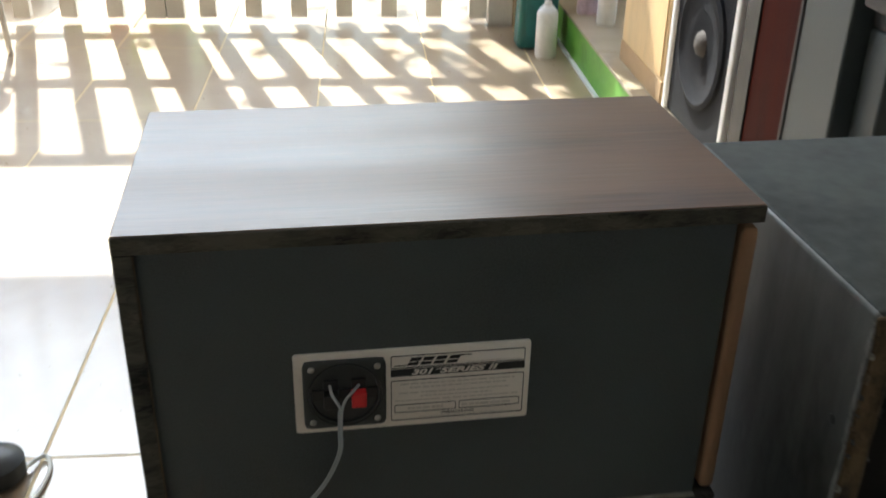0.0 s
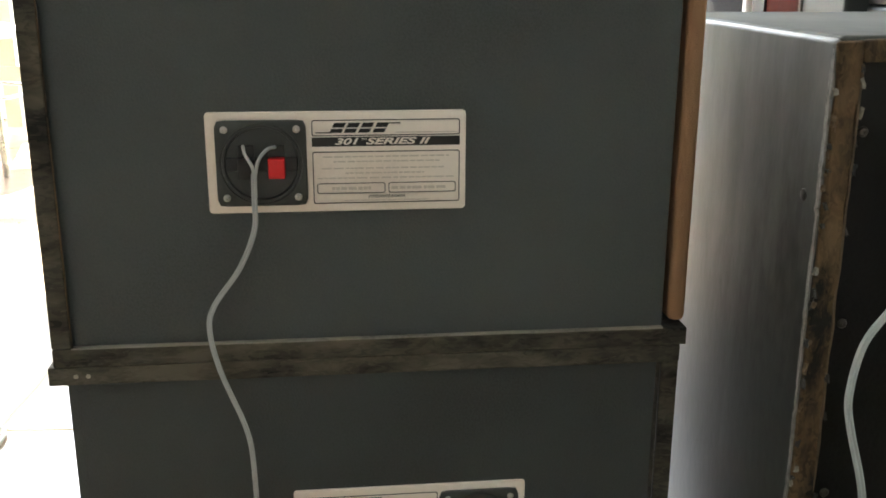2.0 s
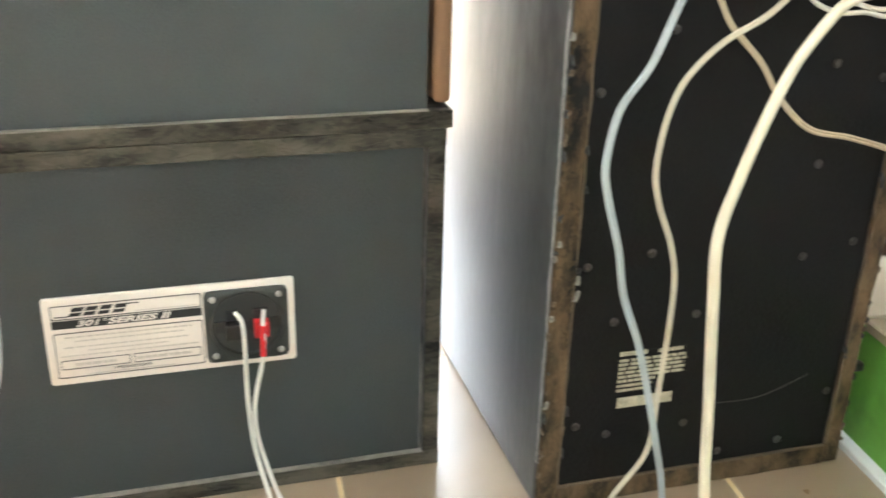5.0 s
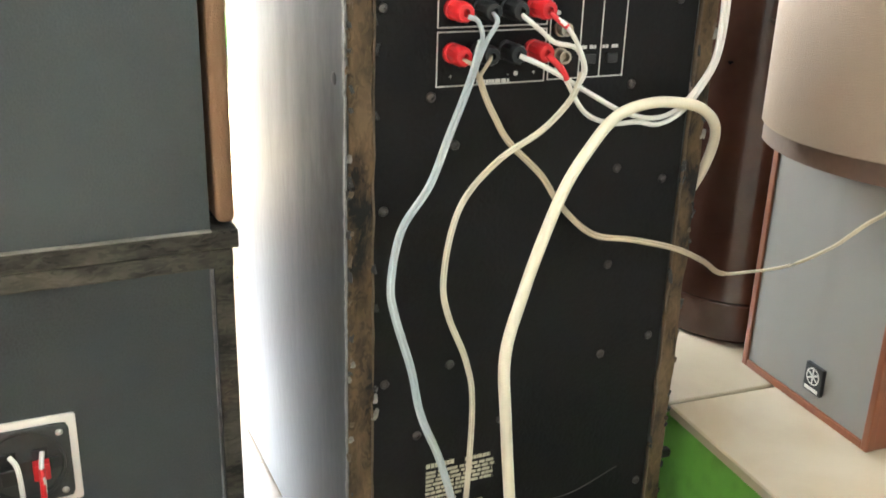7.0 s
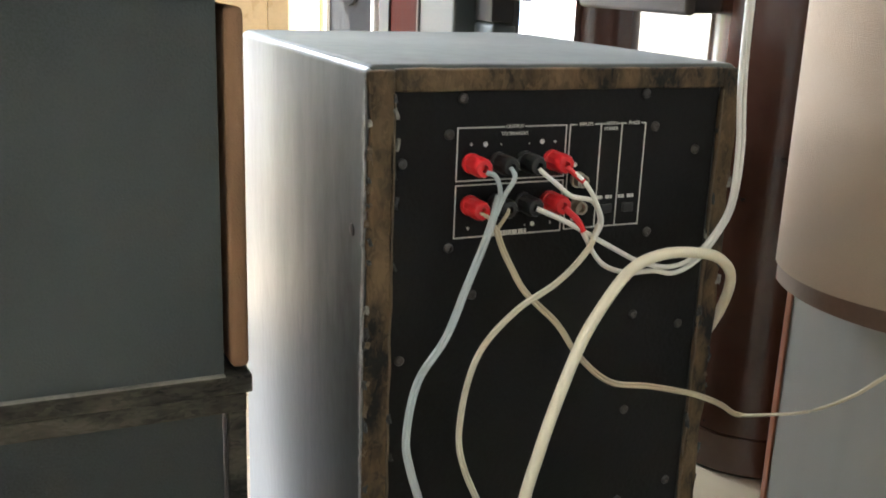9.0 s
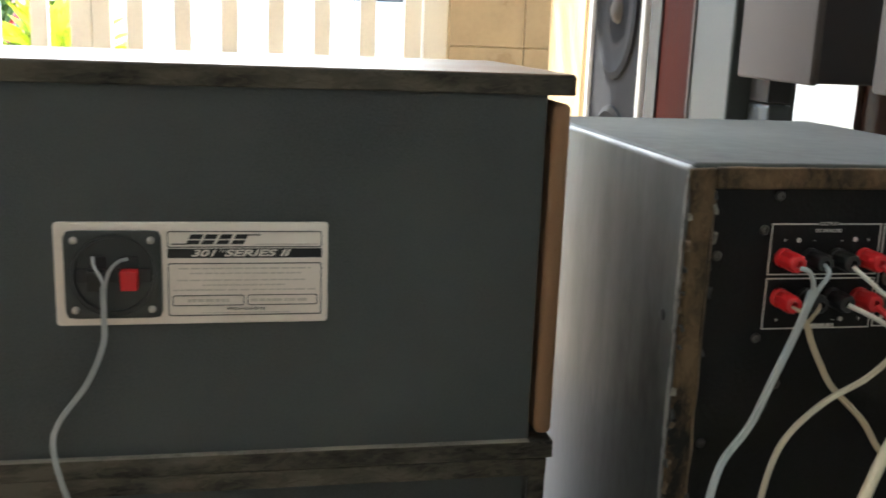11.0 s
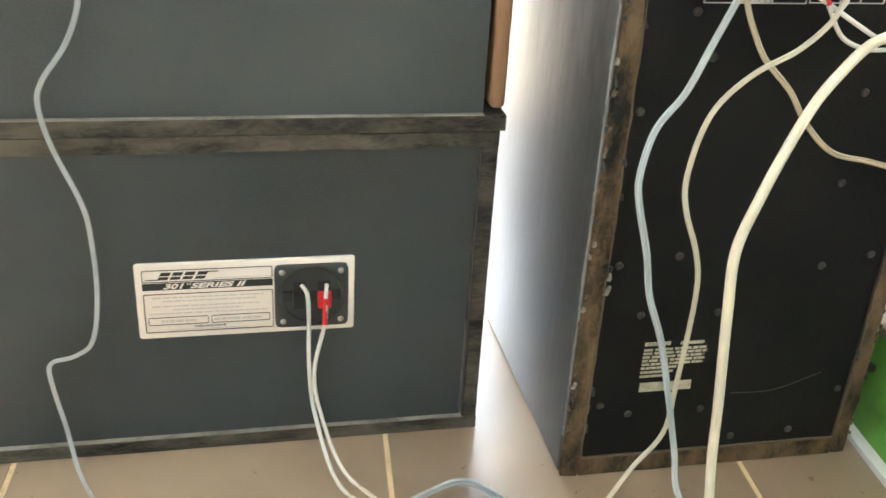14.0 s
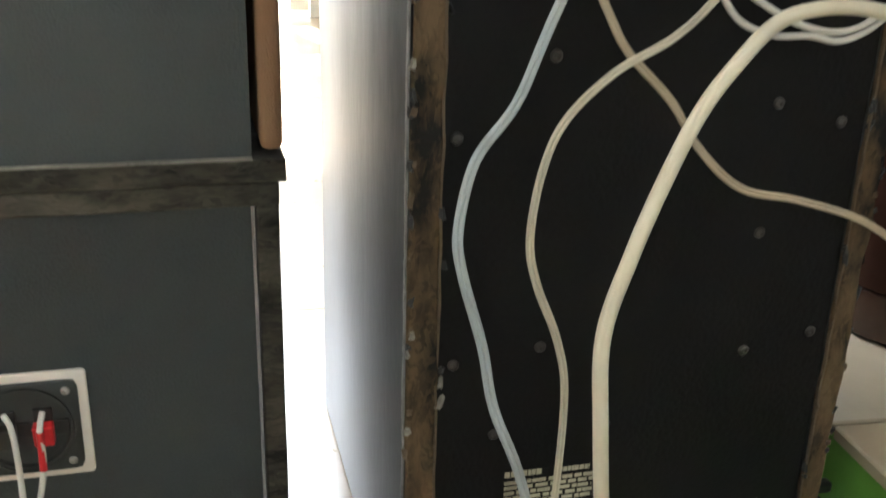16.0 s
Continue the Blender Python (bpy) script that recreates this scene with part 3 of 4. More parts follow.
def bookshelf(name_label, z0, right_open):
    """A bookshelf cabinet seen from behind. The open side carries the grille, the other a board."""
    sp = thing("bookshelf_speaker", name_label, "speaker", Matrix.Translation((0 if right_open else -0.004, 0, z0)), "stacked speakers")
    lo = 0.0 if right_open else FLOOR
    part("top_board", rough_edges(box(0, BW, 0, BD, BH - BT, BH - 0.0001, 0.0009), 9, 0.0003, 1), CHIP, sp, "dark stained chipboard edge")
    part("bottom_board", rough_edges(box(0, BW, 0, BD, lo + 0.0001, lo + BT, 0.0009), 9, 0.0003, 2), CHIP, sp)
    a, b = (0.0, 0.0128) if right_open else (BW - 0.0128, BW - 0.0005)
    part("side_board", rough_edges(box(a, b, 0.0004, BD, lo + BT, BH - BT, 0.001), 7, 0.0003, 3), CHIP, sp)
    i0, i1 = (0.0128, 0.4145) if right_open else (0.011, BW - 0.0128)
    part("back_panel", box(i0, i1 - (0.0 if right_open else 0.0025), 0.0050, 0.016, lo + BT, BH - BT), CHAR if right_open else CHAR2, sp, "matt charcoal back panel")
    # worn pale arris along the inner edge of the boards
    part("inner_edge", rough_edges(box(i0, i1, 0.0002, 0.0049, lo + BT - 0.0004, lo + BT + 0.0005), 14, 0.0002, 5), DUST, sp, "worn pale inner edge")
    # upright strip: bare board on the upper, black for the dark gap on the lower
    e0 = i0 if right_open else i1 - 0.0008
    part("inner_edge", rough_edges(box(e0, e0 + 0.0008, 0.0003, 0.0018, lo + BT + 0.001, BH - BT - 0.001), 12, 0.0003, 6), CHIPV if right_open else BLACKP, sp)
    s0 = i1 - 0.012 if right_open else i0
    part("inner_side", box(s0, s0 + 0.012, 0.016, BD - 0.01, lo + BT, BH - BT), BLACKP, sp)
    return sp


lower = bookshelf("black bookshelf speaker standing on the floor, seen from behind", 0.0, False)
upper = bookshelf("black bookshelf speaker with walnut top, stacked on another", BH, True)
part("lid_veneer", box(0.0008, BW - 0.0008, 0.0012, BD - 0.001, BH - 0.0004, BH + 0.0006, 0.0005), WALNUT, upper, "walnut grain vinyl top")
g = box(0.4190, 0.4312, 0.003, BD + 0.004, BT + 0.0035, BH - BT - 0.0055, 0.0045, 3)
part("grille", g, BROWNFOAM, upper, "wrap-round brown foam grille", smooth=True)
plate(upper, 0.1074, 0.366 - BH, False)
plate(lower, 0.1572, 0.0965, True)
# pale round dots for the splintered left end of the lower top board
for nx in (0.018, 0.026):
    part("splinter_dot", lathe([(0.0016, -0.0004), (0.0016, 0.0004), (0.001, 0.0007)], 10, axis="y", at=(nx, 0.0, BH - BT / 2)), BRASS, lower, smooth=True)

# ---- subwoofer ----
SX0, SX1, SY0, SY1, SH = 0.4816, 0.7430, -0.075, 0.235, 0.481
sub = thing("subwoofer", "large black vinyl subwoofer with worn chipboard back edges", "subwoofer", Matrix.Translation((SX0, SY0, 0)))
SW, SD, FW = SX1 - SX0, SY1 - SY0, 0.0165
part("side_panel", box(0, FW, 0.004, SD, FLOOR, SH, 0.0045, 3), VINYL, sub, "scuffed black vinyl side, glare painted into its upper part", smooth=True)
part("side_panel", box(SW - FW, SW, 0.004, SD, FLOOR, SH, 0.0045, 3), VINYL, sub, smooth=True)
part("top_panel", box(0.002, SW - 0.002, 0.004, SD, SH - FW, SH + 0.0015, 0.0045, 3), DUSTTOP, sub, "dusty black vinyl top", smooth=True)
part("stud", lathe([(0.0045, 0.0), (0.0036, 0.0012), (0.0015, 0.0016)], 12), BLACKP, sub, "small black stud on the side", smooth=True, m=Matrix.Translation((0.0005, 0.024, 0.383)) @ pose(0, 0, 0, 0, -90))
part("bottom_panel", box(FW, SW - FW, 0.004, SD, FLOOR, FLOOR + 0.014), VINYL, sub)
part("front_panel", box(FW, SW - FW, SD - 0.02, SD - 0.004, FW, SH - FW), CLOTHD, sub)
part("back_edge", rough_edges(box(0.0008, FW, 0.0, 0.0045, FLOOR, SH - 0.001, 0.0015), 110, 0.0017, 3), CHIPV, sub, "bare chipped chipboard edge")
part("back_edge", rough_edges(box(SW - FW + 0.002, SW - 0.0008, 0.0, 0.0045, FLOOR, SH - 0.001, 0.0015), 110, 0.0017, 4), CHIPV, sub)
part("back_edge", rough_edges(box(FW, SW - FW + 0.002, 0.0, 0.0045, SH - FW + 0.003, SH - 0.0005, 0.0012), 14, 0.0008, 5), CHIPV, sub)
part("back_edge", rough_edges(box(FW, SW - FW + 0.002, 0.0, 0.0045, FLOOR, 0.0060, 0.0012), 14, 0.0006, 6), CHIPV, sub)
# slivers where the vinyl has broken away
for ex in (FW - 0.0008, SW - FW + 0.0014):
    part("inner_edge", rough_edges(box(ex, ex + 0.0012, -0.0003, 0.002, 0.007, SH - FW + 0.002), 110, 0.0009, 9), RAW, sub, "pale splintered inner edge")
part("inner_edge", rough_edges(box(FW, SW - FW, -0.0003, 0.002, 0.0056, 0.0070), 20, 0.0006, 10), RAW, sub)
bp = part("back_panel", box(FW, SW - FW, 0.0022, 0.012, 0.0060, SH - FW + 0.003), SUBBACK, sub, "black painted back panel with screws")
PY = 0.0022
# lifted, ragged lip of the vinyl along the back corner
bm = bmesh.new()
lip = []
for k in range(121):
    z = 0.03 + (SH - 0.036) * k / 120
    wear = 0.5 + 0.5 * noise.noise(Vector((3.1, 0.0, z * 26)))
    reach = 0.0022 + 0.0052 * wear * (0.35 + 0.65 * z / SH) + 0.0012 * noise.noise(Vector((0.0, 7.7, z * 160)))
    edge = 0.0022 + 0.0014 * noise.noise(Vector((5.0, 1.0, z * 210)))
    lip.append([bm.verts.new(p) for p in ((0.0002, edge, z), (-0.0009, edge + 0.0003, z), (-0.0007, edge + reach, z), (0.0002, edge + reach + 0.0006, z))])
for p, q in zip(lip, lip[1:]):
    for i in range(3):
        bm.faces.new((p[i], p[i + 1], q[i + 1], q[i]))
part("vinyl_lip", bm, TORN, sub, "pale ragged lip of lifted vinyl")
# flakes of torn vinyl and splintered board along the outer corners
flake_rng = random.Random(12)
flakes = []
for k in range(6):
    bm = box(-0.0011, 0.0011, -0.0012, 0.0012, -0.003, 0.003, 0.0004)
    for v in bm.verts:
        v.co += Vector((flake_rng.uniform(-1, 1) * 0.0007, flake_rng.uniform(-1, 1) * 0.0007, flake_rng.uniform(-1, 1) * 0.0016))
    me = bpy.data.meshes.new("flake")
    bm.to_mesh(me)
    bm.free()
    me.materials.append((BLACKP, BLACKP, DUST, RAW, BLACKP, RAW)[k])
    flakes.append(me)
for ex, inward, count in ((0.0006, 1, 46), (SW - 0.0006, -1, 26), (FW, 1, 16), (SW - FW + 0.001, 1, 14)):
    for k in range(count):
        fl = new("flake", flake_rng.choice(flakes))
        fl.parent = sub
        fl.matrix_local = pose(ex + inward * flake_rng.uniform(-0.0002, 0.0022), flake_rng.uniform(-0.0002, 0.0018), flake_rng.uniform(0.006, SH - 0.01), flake_rng.uniform(-14, 14), flake_rng.uniform(-25, 25), flake_rng.uniform(0, 90)) @ Matrix.Diagonal((flake_rng.uniform(0.5, 1.0), 1, flake_rng.uniform(0.35, 1.0), 1))


def sxz(x, z):
    return x - SX0, z


for x, z in ((0.541, 0.463), (0.669, 0.464), (0.5035, 0.426), (0.7115, 0.427), (0.533, 0.442), (0.678, 0.443), (0.535, 0.373), (0.679, 0.373), (0.552, 0.342), (0.674, 0.316), (0.505, 0.304), (0.7125, 0.305), (0.674, 0.246), (0.716, 0.184), (0.675, 0.176), (0.554, 0.190), (0.507, 0.184), (0.531, 0.140), (0.509, 0.057), (0.597, 0.047), (0.630, 0.016), (0.595, 0.139), (0.720, 0.057), (0.683, 0.018), (0.534, 0.047)):
    a, b = sxz(x, z)
    bm = lathe([(0.0032, 0.0), (0.0032, 0.0006), (0.0024, 0.0016), (0.0010, 0.0018), (0.0008, 0.0010)], 14, axis="y", at=(a, PY, b))
    part("screw", bm, SCREW, bp, smooth=True)
# printed fields
bm = frame_bar(*[v for v in (sxz(0.538, 0)[0], sxz(0.6125, 0)[0], 0.4135, 0.446)], 0.0007, 0.0004, PY)
frame_bar(sxz(0.538, 0)[0], sxz(0.6125, 0)[0], 0.3785, 0.4115, 0.0007, 0.0004, PY, bm)
frame_bar(sxz(0.6145, 0)[0], sxz(0.671, 0)[0], 0.379, 0.446, 0.0007, 0.0004, PY, bm)
for cx in (0.637, 0.6525):
    box(cx - SX0, cx - SX0 + 0.0007, PY - 0.0004, PY, 0.3795, 0.4455, bm=bm)
part("printed_frame", bm, SILK, bp, "white printed connection frames")
for word, x, z, sz in (("OUTPUT", 0.576, 0.4458, 0.0031), ("TO SPEAKERS", 0.576, 0.4415, 0.0030), ("INPUTS", 0.626, 0.4458, 0.0030), ("AUTO", 0.6445, 0.4458, 0.0030), ("POWER", 0.6445, 0.4425, 0.0030), ("PHASE", 0.6615, 0.4458, 0.0030)):
    a, b = sxz(x, z)
    part("word_patch", box(a - len(word) * sz * 0.36, a + len(word) * sz * 0.36, PY - 0.0005, PY - 0.0001, b - sz * 0.5, b + sz * 0.5), SUBBACK, bp)
    letters(word, sz, a, PY - 0.0007, b, SILK, bp, align="CENTER")
for x, ch in ((0.5475, "+"), (0.5675, "-"), (0.5865, "-"), (0.6045, "+")):
    letters(ch, 0.0042, x - SX0, PY - 0.0004, 0.4355, SILK, bp, align="CENTER")
    letters(ch, 0.0042, x - SX0, PY - 0.0004, 0.3845, SILK, bp, align="CENTER")
for x, z in ((0.557, 0.4355), (0.5955, 0.436), (0.592, 0.3845), (0.620, 0.4205), (0.621, 0.3855)):
    part("printed_dot", lathe([(0.0015, 0), (0.0015, 0.0004)], 14, axis="y", at=(x - SX0, PY, z)), SILK, bp)
bm = strokes(0.565 - SX0, 0.588 - SX0, 0.3805, 0.0022, PY - 0.0001, 8, 4)
for k, x in enumerate((0.6395, 0.6465, 0.656, 0.663)):
    strokes(x - SX0 - 0.002, x - SX0 + 0.003, 0.3985, 0.0022, PY - 0.0001, 3, k, bm)
tagged(part("small_print", bm, SILK, bp), kind="stuff")
for x in (0.645, 0.6615):
    part("slide_switch", box(x - SX0 - 0.004, x - SX0 + 0.004, PY - 0.002, PY, 0.388, 0.394, 0.0006), BLACKP, bp)
for x in (0.6225,):
    for z in (0.411, 0.394):
        bm = lathe([(0.0052, 0.0), (0.0052, 0.002), (0.0042, 0.002), (0.0042, 0.008), (0.0030, 0.008), (0.0028, 0.004)], 20, axis="y", at=(x - SX0, PY, z))
        part("phono_socket", bm, BRASS, bp, "metal phono socket", smooth=True)
for i, x in enumerate((0.548, 0.566, 0.584, 0.603)):
    for z in (0.4245, 0.399):
        red = i in (0, 3)
        bm = lathe([(0.0074, 0.0), (0.0074, 0.003), (0.0060, 0.0035), (0.0066, 0.004), (0.0070, 0.010), (0.0070, 0.0165), (0.0058, 0.0185), (0.0028, 0.0187), (0.0026, 0.0150)], 22, axis="y", at=(0, 0, 0))
        for v in bm.verts:  # knurled grip
            if -0.0172 < v.co.y < -0.0038:
                a = math.atan2(v.co.z, v.co.x)
                k = 1 + 0.05 * (1 if int(round(a / (2 * math.pi / 22))) % 2 else -1)
                v.co.x, v.co.z = v.co.x * k, v.co.z * k
        for v in bm.verts:
            v.co = Vector((v.co.x * 0.84, v.co.y, v.co.z * 0.84)) + Vector((x - SX0, PY, z))
        part("binding_post", bm, RED if red else BLACKP, bp, "red binding post" if red else "black binding post", smooth=True)
# rating label: bars of unreadable print
lab = part("rating_label", box(0.5375 - SX0, 0.592 - SX0, PY - 0.0002, PY, 0.080, 0.1145), SUBBACK, bp, "rating label with rows of pale print")
rows = [(0.1130, 0.0035, 0.0, 0.022), (0.1125, 0.0028, 0.030, 0.050), (0.1075, 0.0022, 0.0, 0.054), (0.1042, 0.0022, 0.0, 0.054), (0.1008, 0.0022, 0.0, 0.052), (0.0974, 0.0022, 0.0, 0.054), (0.0940, 0.0022, 0.0, 0.053), (0.0905, 0.0022, 0.0, 0.030), (0.0866, 0.0022, 0.0, 0.028), (0.0828, 0.0022, 0.0, 0.024)]
for k, (z, h, a, b) in enumerate(rows):
    tagged(part("small_print", strokes(0.5385 - SX0 + a, 0.5385 - SX0 + b, z, h, PY - 0.0003, 9, 20 + k), CREAMP, lab), kind="stuff")
part("number_strip", box(0.540 - SX0, 0.584 - SX0, PY - 0.0006, PY - 0.0001, 0.068, 0.0765), CREAMP, lab, "plain cream strip")
part("scratch", tube([(0.622 - SX0, PY - 0.0002, 0.060), (0.66 - SX0, PY - 0.0002, 0.0605), (0.70 - SX0, PY - 0.0002, 0.0745)], 0.0004, 5), SCREW, bp, smooth=True)

# ---- cables ----
CY = -0.094
blue = thing("speaker_cable", "blue-grey flat speaker cable hanging behind the subwoofer", "cable")
twin("lead", [(0.557, CY, 0.409), (0.551, CY, 0.387), (0.538, CY, 0.354), (0.526, CY, 0.324), (0.507, -0.098, 0.300), (0.499, -0.102, 0.269), (0.501, -0.104, 0.248), (0.512, -0.105, 0.210), (0.519, -0.106, 0.176), (0.534, -0.107, 0.137), (0.549, -0.109, 0.081), (0.560, -0.111, 0.036), (0.568, -0.122, -0.0055), (0.58, -0.20, -0.0075), (0.60, -0.33, -0.0075)], 0.00145, WBLUE, "", blue, 0.8)
part("core", tube([(0.549, -0.0915, 0.4225), (0.554, -0.0945, 0.420), (0.5575, CY, 0.409), (0.553, CY, 0.395)], 0.0015, 8), WBLUE, blue, smooth=True)
part("core", tube([(0.5665, -0.0885, 0.4235), (0.566, -0.095, 0.419), (0.560, CY, 0.408), (0.554, CY, 0.394)], 0.0015, 8), WBLUE, blue, smooth=True)
bei = thing("speaker_cable", "beige flat speaker cable hanging behind the subwoofer", "cable")
BY = -0.099
twin("lead", [(0.624, BY, 0.388), (0.617, BY, 0.372), (0.598, BY, 0.354), (0.571, BY, 0.339), (0.549, BY, 0.318), (0.539, BY, 0.294), (0.535, BY, 0.261), (0.540, BY, 0.237), (0.553, BY, 0.205), (0.559, BY, 0.170), (0.557, BY, 0.091), (0.551, -0.104, 0.050), (0.530, -0.104, 0.018), (0.505, -0.115, -0.0075), (0.46, -0.15, -0.0075), (0.40, -0.25, -0.0075)], 0.00115, WBEIGE, "", bei, 0.85)
part("core", tube([(0.5845, -0.0905, 0.4225), (0.592, -0.099, 0.415), (0.603, BY, 0.407), (0.618, BY, 0.403), (0.6245, BY, 0.391), (0.6215, BY, 0.380)], 0.0015, 8), WWHITE, bei, smooth=True)
part("core", tube([(0.604, -0.0905, 0.4225), (0.610, -0.1, 0.416), (0.618, BY - 0.002, 0.405), (0.625, BY - 0.001, 0.390), (0.621, BY, 0.379)], 0.0015, 8), WWHITE, bei, smooth=True)
part("stripe", tube([(0.604, -0.0907, 0.4227), (0.607, -0.096, 0.419), (0.6105, -0.1005, 0.4155)], 0.0017, 8), RED, bei, "red marked end", smooth=True)
tan = thing("speaker_cable", "thin tan speaker cable crossing to the platform", "cable")
TY = -0.0915
twin("lead", [(0.557, TY, 0.389), (0.562, TY, 0.376), (0.569, TY, 0.363), (0.580, TY, 0.346), (0.604, TY, 0.323), (0.621, TY, 0.300), (0.647, TY, 0.278), (0.680, TY, 0.270), (0.720, -0.088, 0.257), (0.765, -0.066, 0.233), (0.795, -0.052, 0.214), (0.798, -0.077, 0.224), (0.794, -0.122, 0.247), (0.791, -0.160, 0.275), (0.789, -0.195, 0.308), (0.795, -0.25, 0.345), (0.83, -0.34, 0.25), (0.86, -0.42, 0.103)], 0.00112, WTAN, "", tan, 0.85)
part("core", tube([(0.5475, -0.089, 0.3975), (0.5515, -0.093, 0.3955), (0.5575, TY, 0.388)], 0.0012, 8), WTAN, tan, smooth=True)
part("core", tube([(0.5665, -0.0885, 0.3985), (0.563, -0.093, 0.3965), (0.558, TY, 0.388)], 0.0012, 8), WTAN, tan, smooth=True)
wht = thing("speaker_cable", "white twin cable dropping from above into the subwoofer posts", "cable")
WY = -0.096
part("core", tube([(0.5845, -0.0905, 0.3985), (0.595, WY, 0.394), (0.609, WY, 0.387), (0.638, WY, 0.371), (0.660, WY, 0.360), (0.683, WY, 0.355), (0.701, WY, 0.360), (0.717, WY, 0.376), (0.7265, WY, 0.395), (0.7275, WY, 0.432), (0.7225, WY, 0.485), (0.72, WY, 0.62), (0.735, -0.06, 0.9), (0.80, 0.0, 1.25)], 0.0016, 8), WWHITE, wht, smooth=True)
part("core", tube([(0.604, -0.0905, 0.3975), (0.610, WY, 0.391), (0.616, WY, 0.381), (0.630, WY, 0.362), (0.650, WY, 0.354), (0.670, WY, 0.3535), (0.686, WY - 0.001, 0.351), (0.7045, WY, 0.358), (0.7205, WY, 0.376), (0.7295, WY, 0.396), (0.7312, WY, 0.432), (0.7262, WY, 0.485), (0.7238, WY, 0.62), (0.739, -0.06, 0.9), (0.804, 0.0, 1.25)], 0.0016, 8), WWHITE, wht, smooth=True)
part("stripe", tube([(0.604, -0.0907, 0.3978), (0.610, WY - 0.0004, 0.391), (0.6145, WY - 0.0004, 0.384)], 0.0021, 8), RED, wht, "red marked end", smooth=True)
mains = part("mains_cable", tube([(0.755, -0.005, 0.20), (0.755, -0.045, 0.272), (0.750, -0.072, 0.312), (0.7385, -0.091, 0.342), (0.716, -0.103, 0.360), (0.692, -0.108, 0.367), (0.668, -0.108, 0.368), (0.640, -0.115, 0.363), (0.616, -0.123, 0.345), (0.597, -0.131, 0.326), (0.579, -0.139, 0.297), (0.565, -0.145, 0.268), (0.553, -0.150, 0.233), (0.554, -0.154, 0.189), (0.560, -0.157, 0.117), (0.564, -0.161, 0.055), (0.568, -0.176, -0.0015), (0.574, -0.215, -0.0070), (0.60, -0.30, -0.0070), (0.62, -0.42, -0.0070)], 0.0036, 12), WCREAM, smooth=True)
tagged(mains, "thick cream mains cable looping up behind the subwoofer", "cable")
GY = -0.012
gu = thing("speaker_cable", "grey flat speaker cable trailing from the upper speaker to the floor", "cable")
gu.location.x = -0.001
twin("lead", [(0.139, -0.013, 0.395), (0.1385, GY, 0.376), (0.1375, GY, 0.358), (0.127, GY, 0.333), (0.110, GY, 0.309), (0.1055, GY, 0.292), (0.111, GY, 0.262), (0.125, GY, 0.222), (0.129, GY, 0.195), (0.129, GY, 0.147), (0.122, GY, 0.107), (0.108, GY, 0.094), (0.0895, GY, 0.088), (0.089, GY, 0.066), (0.095, -0.016, 0.033), (0.106, -0.036, -0.0055), (0.135, -0.087, -0.0075), (0.19, -0.16, -0.0075), (0.28, -0.19, -0.0075)], 0.00095, WGREY, "", gu)
part("core", tube([(0.1325, -0.006, 0.4115), (0.134, -0.0125, 0.4075), (0.1385, -0.014, 0.399), (0.139, -0.013, 0.392)], 0.0011, 8), WGREY, gu, smooth=True)
part("core", tube([(0.1525, -0.006, 0.4105), (0.148, -0.0135, 0.4105), (0.1425, -0.0145, 0.404), (0.1395, -0.013, 0.392)], 0.0011, 8), WGREY, gu, smooth=True)
wl = thing("speaker_cable", "white twin speaker cable falling from the lower speaker to the floor", "cable")
part("core", tube([(0.2775, -0.007, 0.1435), (0.2815, -0.013, 0.138), (0.2825, -0.0125, 0.115), (0.2825, GY, 0.072), (0.2865, -0.016, 0.028), (0.300, -0.060, -0.0070), (0.324, -0.099, -0.0075), (0.36, -0.16, -0.0075)], 0.0017, 8), WWHITE, wl, smooth=True)
part("core", tube([(0.297, -0.007, 0.1435), (0.2955, -0.0135, 0.135), (0.295, -0.013, 0.112), (0.2865, GY, 0.066), (0.2915, -0.016, 0.026), (0.307, -0.049, -0.0070), (0.334, -0.094, -0.0075), (0.37, -0.16, -0.0075)], 0.0017, 8), WWHITE, wl, smooth=True)
part("stripe", tube([(0.2955, -0.0137, 0.135), (0.2953, -0.0134, 0.125), (0.2948, -0.0131, 0.111)], 0.0021, 8), RED, wl, "red marked core", smooth=True)
fl = tagged(twin("floor_cable", [(0.20, -0.21, -0.0085), (0.30, -0.14, -0.0085), (0.345, -0.098, -0.0085), (0.371, -0.087, -0.0035), (0.396, -0.080, -0.0015), (0.418, -0.089, -0.0055), (0.434, -0.118, -0.0085), (0.45, -0.2, -0.0085)], 0.0017, WGREY, "grey flat cable lying in a loop on the floor"), "grey flat cable lying in a loop on the floor", "cable")
# small black lug at the edge of the subwoofer
tagged(part("cable_clip", box(0.7415, 0.7565, -0.068, -0.060, 0.066, 0.0735, 0.002), BLACKP), "small black cable clip fixed to the subwoofer side", "clip")

# ---- on the platform ----


def room_thing(name, label, cat, n, s, z=0.1, group="", turn=0.0):
    return thing(name, label, cat, ROOM @ Matrix.Translation((n, s, z)) @ pose(0, 0, 0, 0, 0, turn), group)


